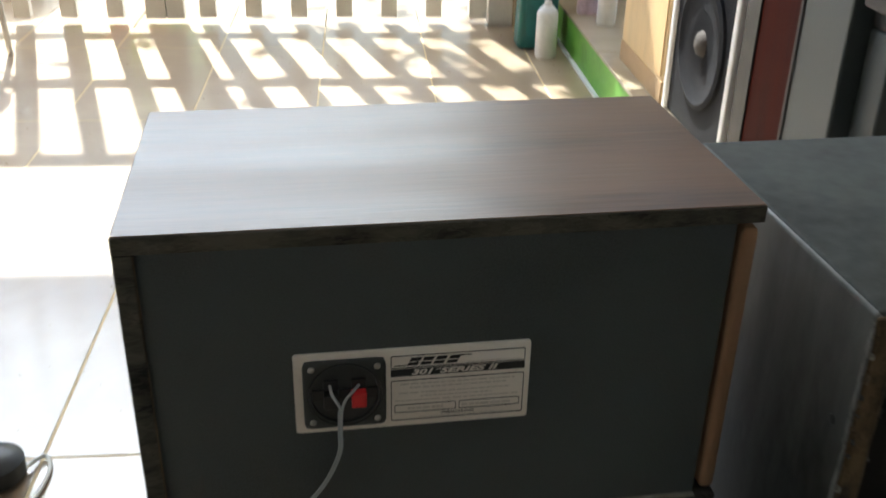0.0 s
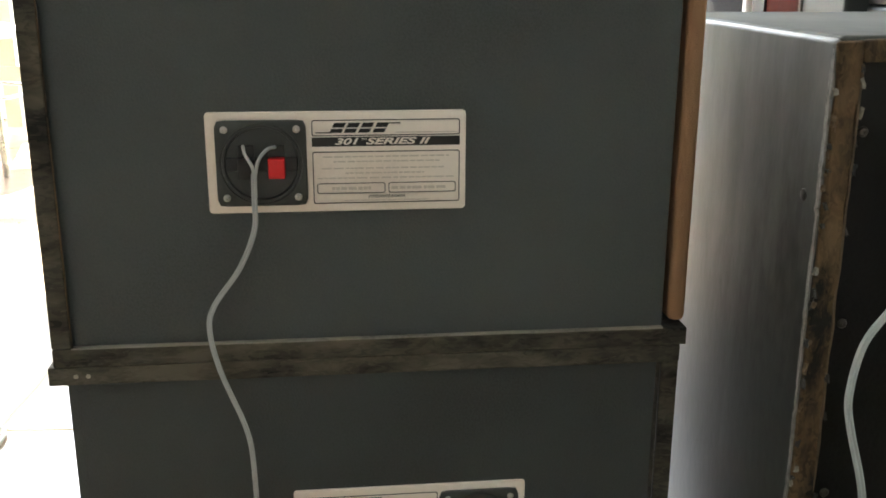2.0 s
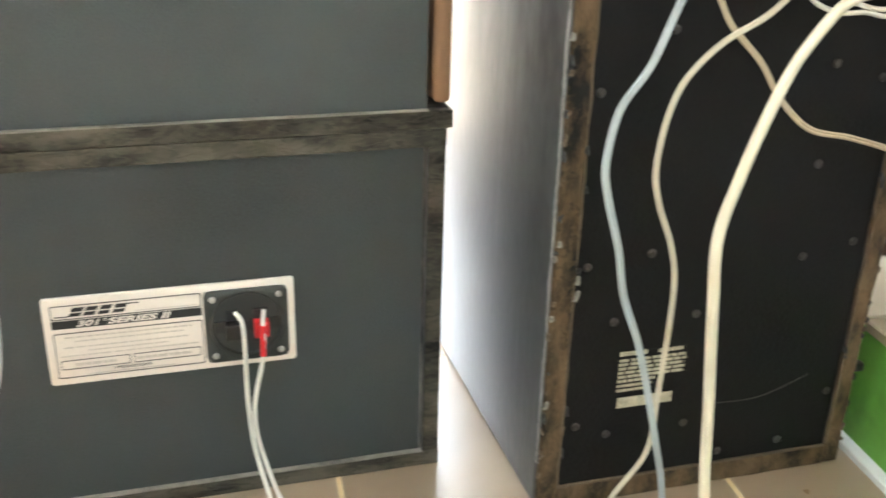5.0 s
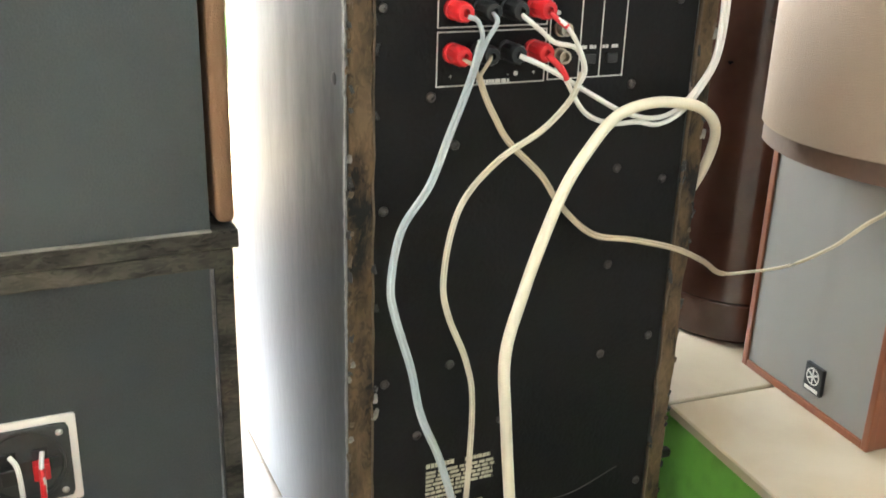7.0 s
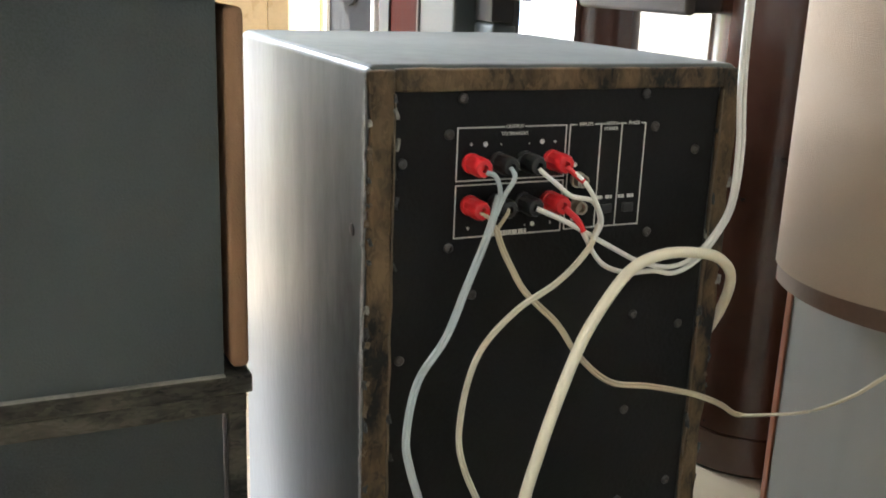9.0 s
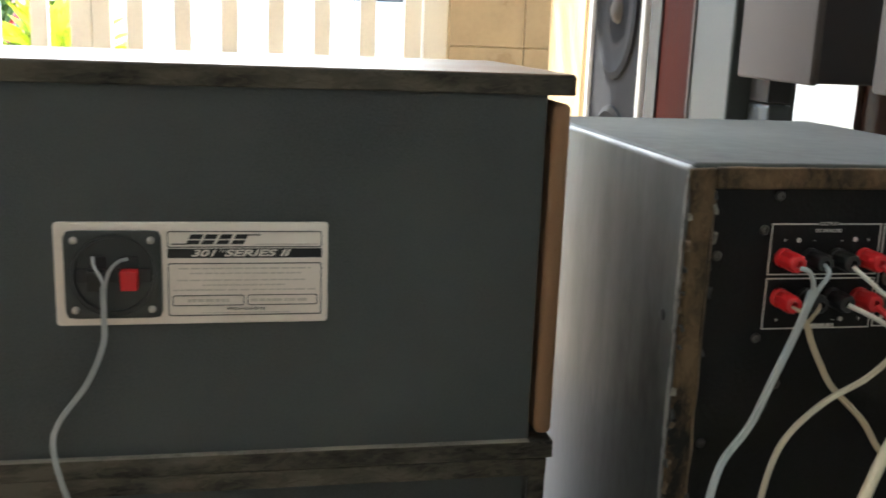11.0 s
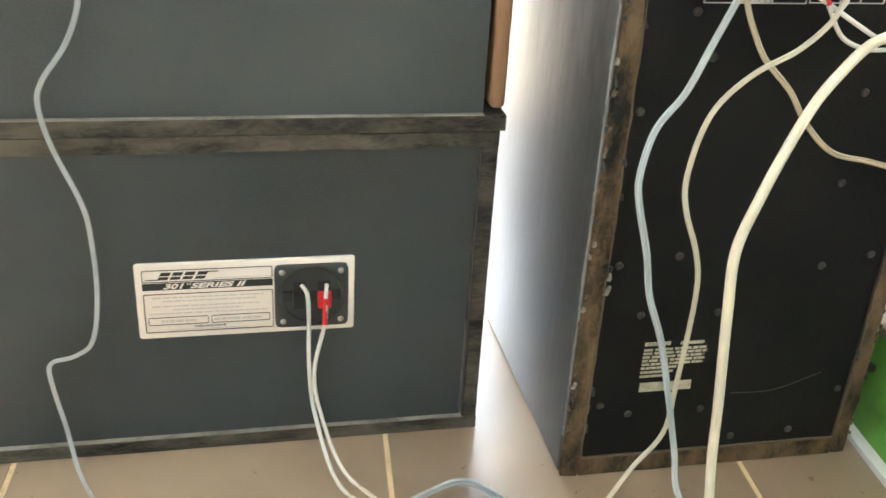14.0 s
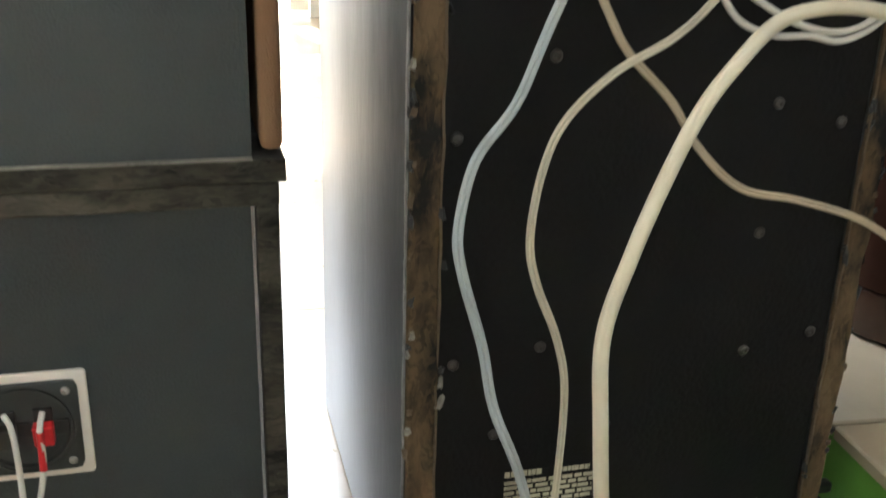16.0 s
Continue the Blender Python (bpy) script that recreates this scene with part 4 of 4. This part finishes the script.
# silver-fronted speaker with orange wood case; front faces -x
def wood_speaker(n, s0, s1, h, d, label):
    sp = room_thing("bookshelf_speaker", label, "speaker", n, s0)
    w = s1 - s0
    part("case", box(0.006, d, 0, w, 0, h, 0.0015), ORANGEW, sp, "orange wood case")
    for a in ((0, 0.008, 0, 0.0065, 0, h), (0, 0.008, w - 0.0065, w, 0, h), (0, 0.008, 0.0065, w - 0.0065, 0, 0.0065), (0, 0.008, 0.0065, w - 0.0065, h - 0.0065, h)):
        part("frame_rail", box(*a, 0.001), ORANGEW, sp)
    gr = part("grille", box(0.0015, 0.0065, 0.0065, w - 0.0065, 0.0065, h - 0.0065, 0.001), CLOTHS, sp, "silver grille cloth")
    return sp, gr


sp, gr = wood_speaker(0.100, -0.084, 0.070, 0.215, 0.17, "small silver-fronted speaker in orange wood case on the step")
bd = part("badge", box(-0.0022, 0.0016, 0.054, 0.074, 0.018, 0.042, 0.0008), BLACKP, gr, "black square badge with a pale round mark")
bm = bmesh.new()
for r0, r1 in ((0.0062, 0.0074),):
    rings = [[bm.verts.new((-0.0026, 0.064 + r * math.cos(2 * math.pi * i / 24), 0.0325 + r * math.sin(2 * math.pi * i / 24))) for i in range(24)] for r in (r0, r1)]
    for i in range(24):
        bm.faces.new((rings[0][i], rings[0][(i + 1) % 24], rings[1][(i + 1) % 24], rings[1][i]))
for k in range(3):
    a = math.pi * k / 3 + math.pi / 6
    dy, dz = math.cos(a), math.sin(a)
    q = [bm.verts.new((-0.0027, 0.064 + u * dy * 0.006 - v * dz * 0.0008, 0.0325 + u * dz * 0.006 + v * dy * 0.0008)) for u, v in ((-1, -1), (1, -1), (1, 1), (-1, 1))]
    bm.faces.new(q)
box(-0.0028, -0.0022, 0.0565, 0.0715, 0.0200, 0.0228, bm=bm)
part("round_mark", bm, SILK, bd, "pale round mark and bar")

# curved beige speaker on the silver one
cs = room_thing("curved_speaker", "brown speaker with a curved beige cloth front, on the silver speaker", "speaker", 0.062, -0.102, 0.3155)


def bow(w, d, h, depth, z0, z1, bm=None):
    """A slab whose front bows out towards -x."""
    bm = bm or bmesh.new()
    k = 18
    lo, hi = [], []
    for i in range(k + 1):
        y = w * i / k
        x = -d * (1 - (2 * y / w - 1) ** 2)
        lo.append(bm.verts.new((x, y, z0)))
        hi.append(bm.verts.new((x, y, z1)))
    lo += [bm.verts.new((depth, w, z0)), bm.verts.new((depth, 0, z0))]
    hi += [bm.verts.new((depth, w, z1)), bm.verts.new((depth, 0, z1))]
    n = len(lo)
    for i in range(n):
        bm.faces.new((lo[i], lo[(i + 1) % n], hi[(i + 1) % n], hi[i]))
    bm.faces.new(lo)
    bm.faces.new(hi[::-1])
    return bm


part("cabinet", bow(0.142, 0.020, 0, 0.16, 0.0, 0.44), DKBROWN, cs, "brown cabinet", smooth=True)
b = bow(0.136, 0.022, 0, 0.01, 0.016, 0.43)
bmesh.ops.translate(b, verts=b.verts, vec=(-0.005, 0.003, 0))
part("grille", b, CLOTHB, cs, "bowed beige cloth grille", smooth=True)


def column(s, h, label, n=0.152, r=0.072):
    c = room_thing("column_speaker", label, "speaker", n, s, 0.1, "brown column speakers")
    part("tube_base", lathe([(r - 0.003, 0.0), (r, 0.003), (r, 0.0375), (r - 0.0015, 0.039)], 40), BROWNG, c, smooth=True)
    part("tube", lathe([(r - 0.0018, 0.039), (r, 0.0405), (r, h - 0.004), (r - 0.004, h)], 40), BROWNG, c, "glossy dark brown tube", smooth=True)
    return c


column(0.165, 1.0, "tall glossy dark brown column speaker on the step")
for s, b0, b1, n in ((0.24, 0.175, 0.368, 0.245), (0.63, 0.50, 0.706, 0.225)):
    c = column(s, 1.0, "glossy brown column speaker with a grey cloth box", n, 0.043)
    bm = box(0.050 - n, 0.132 - n, b0 - s, b1 - s, 0.408, 0.82, 0.006, 3)
    hd = part("speaker_box", bm, CLOTHSHADE, c, "box behind the grey cloth, painted dark as its shaded side", smooth=True)
    part("cloth_front", box(0.045 - n, 0.056 - n, b0 - s - 0.001, b1 - s + 0.001, 0.406, 0.822, 0.004, 3), CLOTHG, hd, "grey-brown cloth front", smooth=True)
    part("bracket", box(0.131 - n, -0.036, -0.02, 0.02, 0.60, 0.64, 0.002), BLACKP, c, "short black bracket")

# grey cabinet
gc = room_thing("grey_cabinet", "tall grey painted cabinet on the step", "cabinet", 0.046, 0.735)
part("body", box(0.0, 0.10, 0.0, 0.150, 0.0, 1.0, 0.004), GREYC, gc)
part("edge_trim", box(-0.003, 0.004, 0.142, 0.153, 0.0, 1.0, 0.002), CLOTHG, gc, "pale brown edge strip")
# thin slab beside the cabinet, in the cabinet's own grey
sb = room_thing("grey_slab", "thin grey slab with rounded edges beside the grey cabinet", "speaker", 0.075, 0.665, 0.1)
part("body", box(0.0, 0.035, 0.0, 0.068, 0.0, 0.372, 0.006, 3), GREYC, sb, smooth=True)
part("box", box(0.0, 0.032, 0.004, 0.064, 0.374, 0.42, 0.002), BLACKP, sb)
dv = room_thing("silver_device", "silver and black device standing on the grey slab", "device", 0.075, 0.672, 0.521)
part("shell", box(0.0, 0.032, 0.0, 0.058, 0.0, 0.20, 0.003), TRIMW, dv)
part("front", box(-0.002, 0.0, 0.006, 0.052, 0.010, 0.12, 0.0), BLACKP, dv)

# dark red cabinet
rc = room_thing("wooden_cabinet", "tall dark red wooden cabinet with a black edge", "cabinet", 0.050, 0.893)
part("body", box(0.0, 0.15, 0.0, 0.205, 0.0, 1.05, 0.003), REDW, rc)
part("edge_panel", box(-0.004, 0.0, 0.148, 0.205, 0.0, 1.05, 0.001), BLACKP, rc, "black edge panel")
# tall loudspeaker with white trims
ts = room_thing("tower_speaker", "tall dark-fronted loudspeaker with white side trims on the step", "speaker", 0.046, 1.118)
TW, TH = 0.372, 1.1
part("body", box(0.012, 0.20, 0.0, TW, 0.0, TH, 0.004), BLACKP, ts)
part("baffle", box(0.004, 0.012, 0.02, TW - 0.02, 0.005, TH - 0.005), CLOTHD, ts, "dark grey mesh front")
part("trim", box(-0.004, 0.014, 0.0, 0.02, 0.0, TH, 0.004, 3), TRIMW, ts, "white upright trim", smooth=True)
part("trim", box(-0.004, 0.014, TW - 0.02, TW, 0.0, TH, 0.004, 3), TRIMW, ts, "white upright trim", smooth=True)
for z, r in ((0.19, 0.13), (0.50, 0.13), (0.82, 0.11)):
    bm = lathe([(r, 0.0), (r, 0.006), (r - 0.012, 0.009), (r - 0.02, 0.004), (r - 0.05, 0.001), (0.03, -0.002)], 40)
    wf = part("woofer", bm, CLOTHD, ts, "dark cone behind mesh", smooth=True, m=Matrix.Translation((0.004, TW / 2, z)) @ pose(0, 0, 0, 0, -90))
    bm = lathe([(0.026, 0.0), (0.022, 0.008), (0.010, 0.014)], 24)
    part("dust_cap", bm, CLOTHG, wf, smooth=True)
# golden cabinet
gb = room_thing("wooden_box", "tall golden board cabinet on the step", "cabinet", 0.042, 1.50)
part("body", box(0.0, 0.4, 0.0, 0.36, 0.0, 0.95, 0.003), GOLDW, gb)
part("door", box(-0.003, 0.0, 0.012, 0.348, 0.06, 0.93, 0.001), GOLDW, gb)
part("plinth", box(-0.002, 0.0, 0.0, 0.36, 0.0, 0.05), CARD, gb)

# bottles by the pier
jc = room_thing("jerrycan", "teal plastic oil can with a red cap on the floor", "can", -0.085, 2.38, FLOOR)
bm = box(-0.062, 0.062, -0.045, 0.045, 0.0, 0.215, 0.014, 3)
for v in bm.verts:
    if v.co.z > 0.19:
        v.co.x *= 0.9
part("body", bm, TEAL, jc, smooth=True)
part("handle", tube([(-0.045, 0, 0.205), (-0.05, 0, 0.245), (-0.02, 0, 0.255), (0.005, 0, 0.22)], 0.010, 10), TEAL, jc, smooth=True)
part("neck", lathe([(0.026, 0.205), (0.022, 0.235), (0.019, 0.25)], 20, at=(0.024, 0, 0)), TEAL, jc, smooth=True)
part("cap", lathe([(0.021, 0.248), (0.0215, 0.25), (0.0215, 0.272), (0.019, 0.275)], 24, at=(0.024, 0, 0)), RED, jc, "red screw cap", smooth=True)
part("label_panel", box(-0.040, 0.040, -0.0462, -0.0445, 0.04, 0.15, 0.0005), TEAL, jc)


def spray(n, s, z, h, r, material, label):
    sc = room_thing("spray_can", label, "can", n, s, z, "spray cans")
    part("body", lathe([(r * 0.93, 0.0), (r, 0.004), (r, h * 0.78), (r * 0.86, h * 0.82)], 24), material, sc, smooth=True)
    part("shoulder", lathe([(r * 0.9, h * 0.82), (r * 0.55, h * 0.9), (r * 0.35, h * 0.905)], 24), TRIMW, sc, smooth=True)
    part("nozzle", lathe([(r * 0.38, h * 0.905), (r * 0.36, h * 0.97), (r * 0.25, h)], 16), WHITEP, sc, smooth=True)


spray(-0.075, 2.26, FLOOR, 0.165, 0.031, WHITEP, "white spray bottle standing on the floor")
spray(0.055, 2.33, 0.1, 0.185, 0.031, PINKP, "pale pink spray can on the step")
spray(0.082, 2.20, 0.1, 0.165, 0.027, WHITEP, "white spray can with coloured print on the step")
pm = room_thing("door_frame_post", "narrow dark brown wooden post by the pier", "post", 0.30, 2.545, 0.1)
part("post", box(0.0, 0.03, 0.0, 0.05, 0.0, 2.2, 0.003), REDW, pm)

# ---- gate ----
gate = thing("gate", "cream painted slatted metal gate, closed", "gate", ROOM @ Matrix.Translation((0, 2.645, 0)))
GH = 1.55
for i in range(21):
    n = -0.233 - 0.1433 * i
    if i in (0, 7, 14):
        continue
    part("slat", box(n - 0.0255, n + 0.0255, -0.0145, 0.0145, 0.012, GH - 0.05, 0.002), GATEW, gate)
for n0, n1 in ((-0.262, -0.205), (-1.285, -1.222), (-1.220, -1.165), (-2.27, -2.215), (-3.28, -3.2)):
    part("stile", box(n0, n1, -0.022, 0.022, 0.01, GH, 0.003), GATEW, gate)
for a, b in ((-1.165, -0.262), (-2.215, -1.285), (-3.2, -2.27)):
    for z in (0.152, 0.78, GH - 0.06):
        part("rail", box(a, b, -0.019, 0.019, z, z + 0.056, 0.003), GATEW, gate)
jamb = tagged(part("door_jamb", box(-0.20, -0.122, 2.615, 2.70, FLOOR, 2.35, 0.003), GATEW), "cream painted gate post", "post", kind="structure")
jamb.matrix_world = ROOM
for z in (0.3, 1.2):
    part("hinge", lathe([(0.008, 0), (0.008, 0.07)], 12, at=(-0.2035, 2.618, z)), BRASS, jamb, smooth=True)

# ---- stool and small things at the far left ----
st = thing("metal_stool", "round grey stool on thin bent steel legs", "stool", Matrix.Translation((-0.83, 2.17, FLOOR)))
part("seat", lathe([(0.19, 0.345), (0.205, 0.352), (0.205, 0.366), (0.19, 0.374)], 36), TRIMW, st, "pale grey round seat", smooth=True)
for k in range(4):
    a = math.pi / 4 + k * math.pi / 2
    dx, dy = math.cos(a), math.sin(a)
    part("leg", tube([(dx * 0.12, dy * 0.12, 0.352), (dx * 0.20, dy * 0.20, 0.345), (dx * 0.225, dy * 0.225, 0.30), (dx * 0.24, dy * 0.24, 0.0)], 0.0085, 10), CHROME, st, smooth=True)
part("ring", tube([(0.218 * math.cos(k * math.pi / 8), 0.218 * math.sin(k * math.pi / 8), 0.20) for k in range(17)], 0.005, 8, face=(0, 0, 1)), CHROME, st, smooth=True)
tb = thing("wooden_table", "low pale wooden table near the gate", "table", Matrix.Translation((-1.2, 2.05, FLOOR)))
part("tabletop", box(-0.28, 0.28, -0.2, 0.2, 0.50, 0.545, 0.004), WOODT, tb)
for x in (-0.25, 0.25):
    for y in (-0.17, 0.17):
        part("leg", box(x - 0.02, x + 0.02, y - 0.02, y + 0.02, 0.0, 0.5, 0.003), WOODT, tb)
cb = thing("plug_coil", "black plug with a loop of white wire on the floor", "plug", Matrix.Translation((-0.265, 0.455, FLOOR)))
part("plug", lathe([(0.030, 0.0), (0.036, 0.006), (0.036, 0.028), (0.026, 0.036), (0.010, 0.040)], 24), BLACKP, cb, smooth=True)
part("wire", tube([(0.02, -0.02, 0.012), (0.05, 0.03, 0.006), (0.062, 0.0, 0.004), (0.05, -0.06, 0.004), (0.02, -0.10, 0.004), (-0.03, -0.09, 0.004), (-0.08, -0.02, 0.004), (-0.2, 0.05, 0.004)], 0.0028, 8, face=(0, 0, 1)), WWHITE, cb, smooth=True)

# ---- outside ----
ground = tagged(new("ground", finish(box(-150, 150, 2.64, 300, -0.3, -0.045), "ground", CONC)), "pale concrete forecourt", "ground", kind="structure")
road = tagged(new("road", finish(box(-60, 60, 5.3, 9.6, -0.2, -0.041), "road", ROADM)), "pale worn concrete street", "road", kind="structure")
kerb = tagged(new("kerb", finish(box(-60, 60, 5.12, 5.296, -0.2, 0.0, 0.01), "kerb", CONC)), "concrete kerb", "kerb", kind="structure")
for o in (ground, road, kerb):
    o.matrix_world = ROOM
hs = thing("house", "pale two-storey house across the street", "house", ROOM @ Matrix.Translation((-1.0, 16.0, -0.05)))
part("wall", box(-9, 9, 0.0, 5, 0, 6.2), FACADE, hs)
part("roof", box(-9.4, 9.4, -0.5, 5.4, 6.2, 6.5), CONC, hs)
for k in range(6):
    for z in (0.9, 3.9):
        wd = part("window", box(-7.6 + k * 2.7, -6.2 + k * 2.7, -0.04, 0.02, z, z + 1.3), GATEW, hs)
        part("pane", box(-7.52 + k * 2.7, -6.28 + k * 2.7, -0.05, -0.042, z + 0.08, z + 1.22), GLASSD, wd)


def plant(n, s, pot_r, pot_h, crown_r, count, leaf, potm, label, seed, trunk=0.0, size=0.16):
    rn = random.Random(seed)
    pl = room_thing("potted_plant", label, "plant", n, s, -0.045, "potted plants")
    part("pot", lathe([(pot_r * 0.75, 0.0), (pot_r * 0.8, 0.005), (pot_r, pot_h * 0.93), (pot_r * 1.07, pot_h * 0.94), (pot_r * 1.07, pot_h), (pot_r * 0.9, pot_h), (pot_r * 0.88, pot_h * 0.9)], 24), potm, pl, smooth=True)
    if trunk:
        part("trunk", tube([(0, 0, pot_h * 0.8), (0.02, 0.01, pot_h + trunk * 0.5), (0, 0, pot_h + trunk)], 0.022, 8), BARK, pl, smooth=True)
    bm = bmesh.new()
    base = Vector((0, 0, pot_h + trunk))
    for _ in range(count):
        az, el = rn.uniform(0, 6.283), rn.uniform(0.1, 1.4)
        d = Vector((math.cos(az) * math.cos(el), math.sin(az) * math.cos(el), math.sin(el)))
        r = crown_r * rn.uniform(0.3, 1)
        c = base + d * r
        side = d.cross(Vector((0, 0, 1))).normalized() * size * 0.16
        tip = c + (d + Vector((0, 0, -0.5))).normalized() * size
        mid = (c + tip) / 2 + Vector((0, 0, 0.02))
        a, t1, t2, e = bm.verts.new(c), bm.verts.new(mid + side), bm.verts.new(mid - side), bm.verts.new(tip)
        bm.faces.new((a, t1, e))
        bm.faces.new((a, e, t2))
    tagged(part("foliage", bm, leaf, pl, "many narrow leaves"), kind="stuff")
    return pl


plant(-1.62, 3.75, 0.17, 0.26, 0.30, 260, LEAFY, RED, "yellow-green potted plant in a red pot", 1)
plant(-1.95, 4.1, 0.15, 0.40, 0.35, 260, LEAFM, WHITEP, "green potted plant in a white pot", 2)
plant(0.45, 4.95, 0.16, 0.16, 0.34, 320, LEAFM, WHITEP, "leafy plant in a low white planter by the street", 3, 0.25)
tree = room_thing("tree", "slim street tree with a bare trunk", "tree", 0.05, 5.0, -0.045)
part("trunk", tube([(0, 0, 0), (0.02, 0, 0.6), (-0.02, 0.03, 1.5), (0.03, 0, 2.6)], 0.07, 12), BARK, tree, smooth=True)
rn = random.Random(8)
for k in range(5):
    a = k * 1.256
    part("limb", tube([(0.02, 0, 2.2 + 0.08 * k), (0.4 * math.cos(a), 0.4 * math.sin(a), 2.8), (0.9 * math.cos(a), 0.9 * math.sin(a), 3.4)], 0.025, 8), BARK, tree, smooth=True)
bm = bmesh.new()
for _ in range(1800):
    c = Vector((rn.gauss(0, 0.65), rn.gauss(0, 0.65), 3.3 + rn.gauss(0, 0.4)))
    d = Vector((rn.uniform(-1, 1), rn.uniform(-1, 1), rn.uniform(-1, 0.3))).normalized() * 0.13
    s = d.cross(Vector((0, 0, 1))).normalized() * 0.035
    v = [bm.verts.new(p) for p in (c, c + d / 2 + s, c + d, c + d / 2 - s)]
    bm.faces.new(v)
tagged(part("crown", bm, LEAFM, tree, "loose crown of leaves"), kind="stuff")

# parked red car
car = thing("car", "red parked car beyond the gate", "car", ROOM @ Matrix.Translation((-3.85, 4.75, -0.045)) @ pose(0, 0, 0, 0, 0, -12))
bm = box(-2.0, 2.0, -0.8, 0.8, 0.22, 0.78, 0.12, 4)
bmesh.ops.subdivide_edges(bm, edges=[e for e in bm.edges if e.calc_length() > 0.8], cuts=3, use_grid_fill=True)
for v in bm.verts:
    if v.co.x > 1.0 and v.co.z > 0.6:
        v.co.z -= 0.10 * (v.co.x - 1.0)
part("body", bm, CARRED, car, smooth=True)
bm = box(-1.7, 0.75, -0.72, 0.72, 0.76, 1.40, 0.14, 4)
for v in bm.verts:
    if v.co.z > 1.1:
        v.co.x = v.co.x * 0.72 - 0.1
        v.co.y *= 0.86
part("cabin", bm, CARRED, car, smooth=True)
part("windscreen", box(0.52, 0.60, -0.58, 0.58, 0.90, 1.28, 0.02), GLASSD, car)
part("side_window", box(-1.2, 0.3, -0.70, -0.62, 0.92, 1.26, 0.02), GLASSD, car)
for y in (-0.62, 0.62):
    part("headlight", box(1.93, 2.02, y - 0.16, y + 0.16, 0.50, 0.62, 0.02), TRIMW, car)
part("grille", box(1.97, 2.02, -0.4, 0.4, 0.34, 0.46, 0.01), BLACKP, car)
for x in (-1.25, 1.25):
    for y in (-0.72, 0.72):
        wl2 = part("wheel", lathe([(0.16, -0.085), (0.29, -0.09), (0.31, -0.06), (0.31, 0.06), (0.29, 0.09), (0.16, 0.085)], 28, axis="y", at=(x, y, 0.31)), RUBBER, car, smooth=True)
        part("rim", lathe([(0.17, -0.075), (0.19, -0.08), (0.19, 0.08), (0.17, 0.075)], 24, axis="y", at=(x, y, 0.31)), CHROME, wl2, smooth=True)
sk = room_thing("white_sack", "pale sack leaning outside the gate", "sack", -1.85, 3.05, -0.045)
bm = box(-0.17, 0.17, -0.12, 0.12, 0.0, 0.42, 0.1, 4)
bmesh.ops.subdivide_edges(bm, edges=bm.edges[:], cuts=1, use_grid_fill=True)
for v in bm.verts:
    v.co += noise.noise_vector(v.co * 7) * 0.025
    v.co.z = max(0.0, v.co.z)
part("cloth", bm, WHITEP, sk, smooth=True)
cx = room_thing("cardboard_box", "small cardboard box outside the gate", "box", -2.2, 3.0, -0.045)
part("carton", box(-0.1, 0.1, -0.08, 0.08, 0, 0.2, 0.002), CARD, cx)

# ---- tiles, last ----
tile_me = finish(box(0.0018, 0.2982, 0.0018, 0.6282, -0.010, 0.0, 0.0009, 1), "tile", TILE)
for i in range(-14, -1):
    for j in range(-7, 4):
        x, y = -0.124 + 0.3 * (i + 1), 0.483 + 0.63 * j
        t = new("tile", tile_me)
        t.parent = floor
        t.matrix_local = Matrix.Translation((x, y, 0))
strip = finish(box(0.0018, 0.1222, 0.0018, 0.6282, -0.010, 0.0, 0.0009, 1), "tile_strip", TILE)
for j in range(-6, 4):
    t = new("tile", strip)
    t.parent = floor
    t.matrix_local = Matrix.Translation((-0.124, 0.483 + 0.63 * j, 0))
ptile = finish(box(0.0015, 0.3285, 0.0015, 0.6285, 0.090, 0.100, 0.0014, 1), "platform_tile", TILEP)
for i in range(3):
    for j in range(-6, 4):
        t = new("tile", ptile)
        t.parent = platform
        t.matrix_local = Matrix.Translation((-0.004 + 0.33 * i, 0.026 + 0.63 * j, 0))
wtile = finish(box(0.0015, 0.2385, -0.008, 0.0, 0.0015, 0.2485, 0.0012, 1), "wall_tile", WALLTILE)
for i in range(2):
    for j in range(9):
        t = new("wall_tile", wtile)
        t.parent = wall_pier
        t.matrix_local = Matrix.Translation((-0.12 + 0.24 * i, 2.60, 0.0 + 0.25 * j))
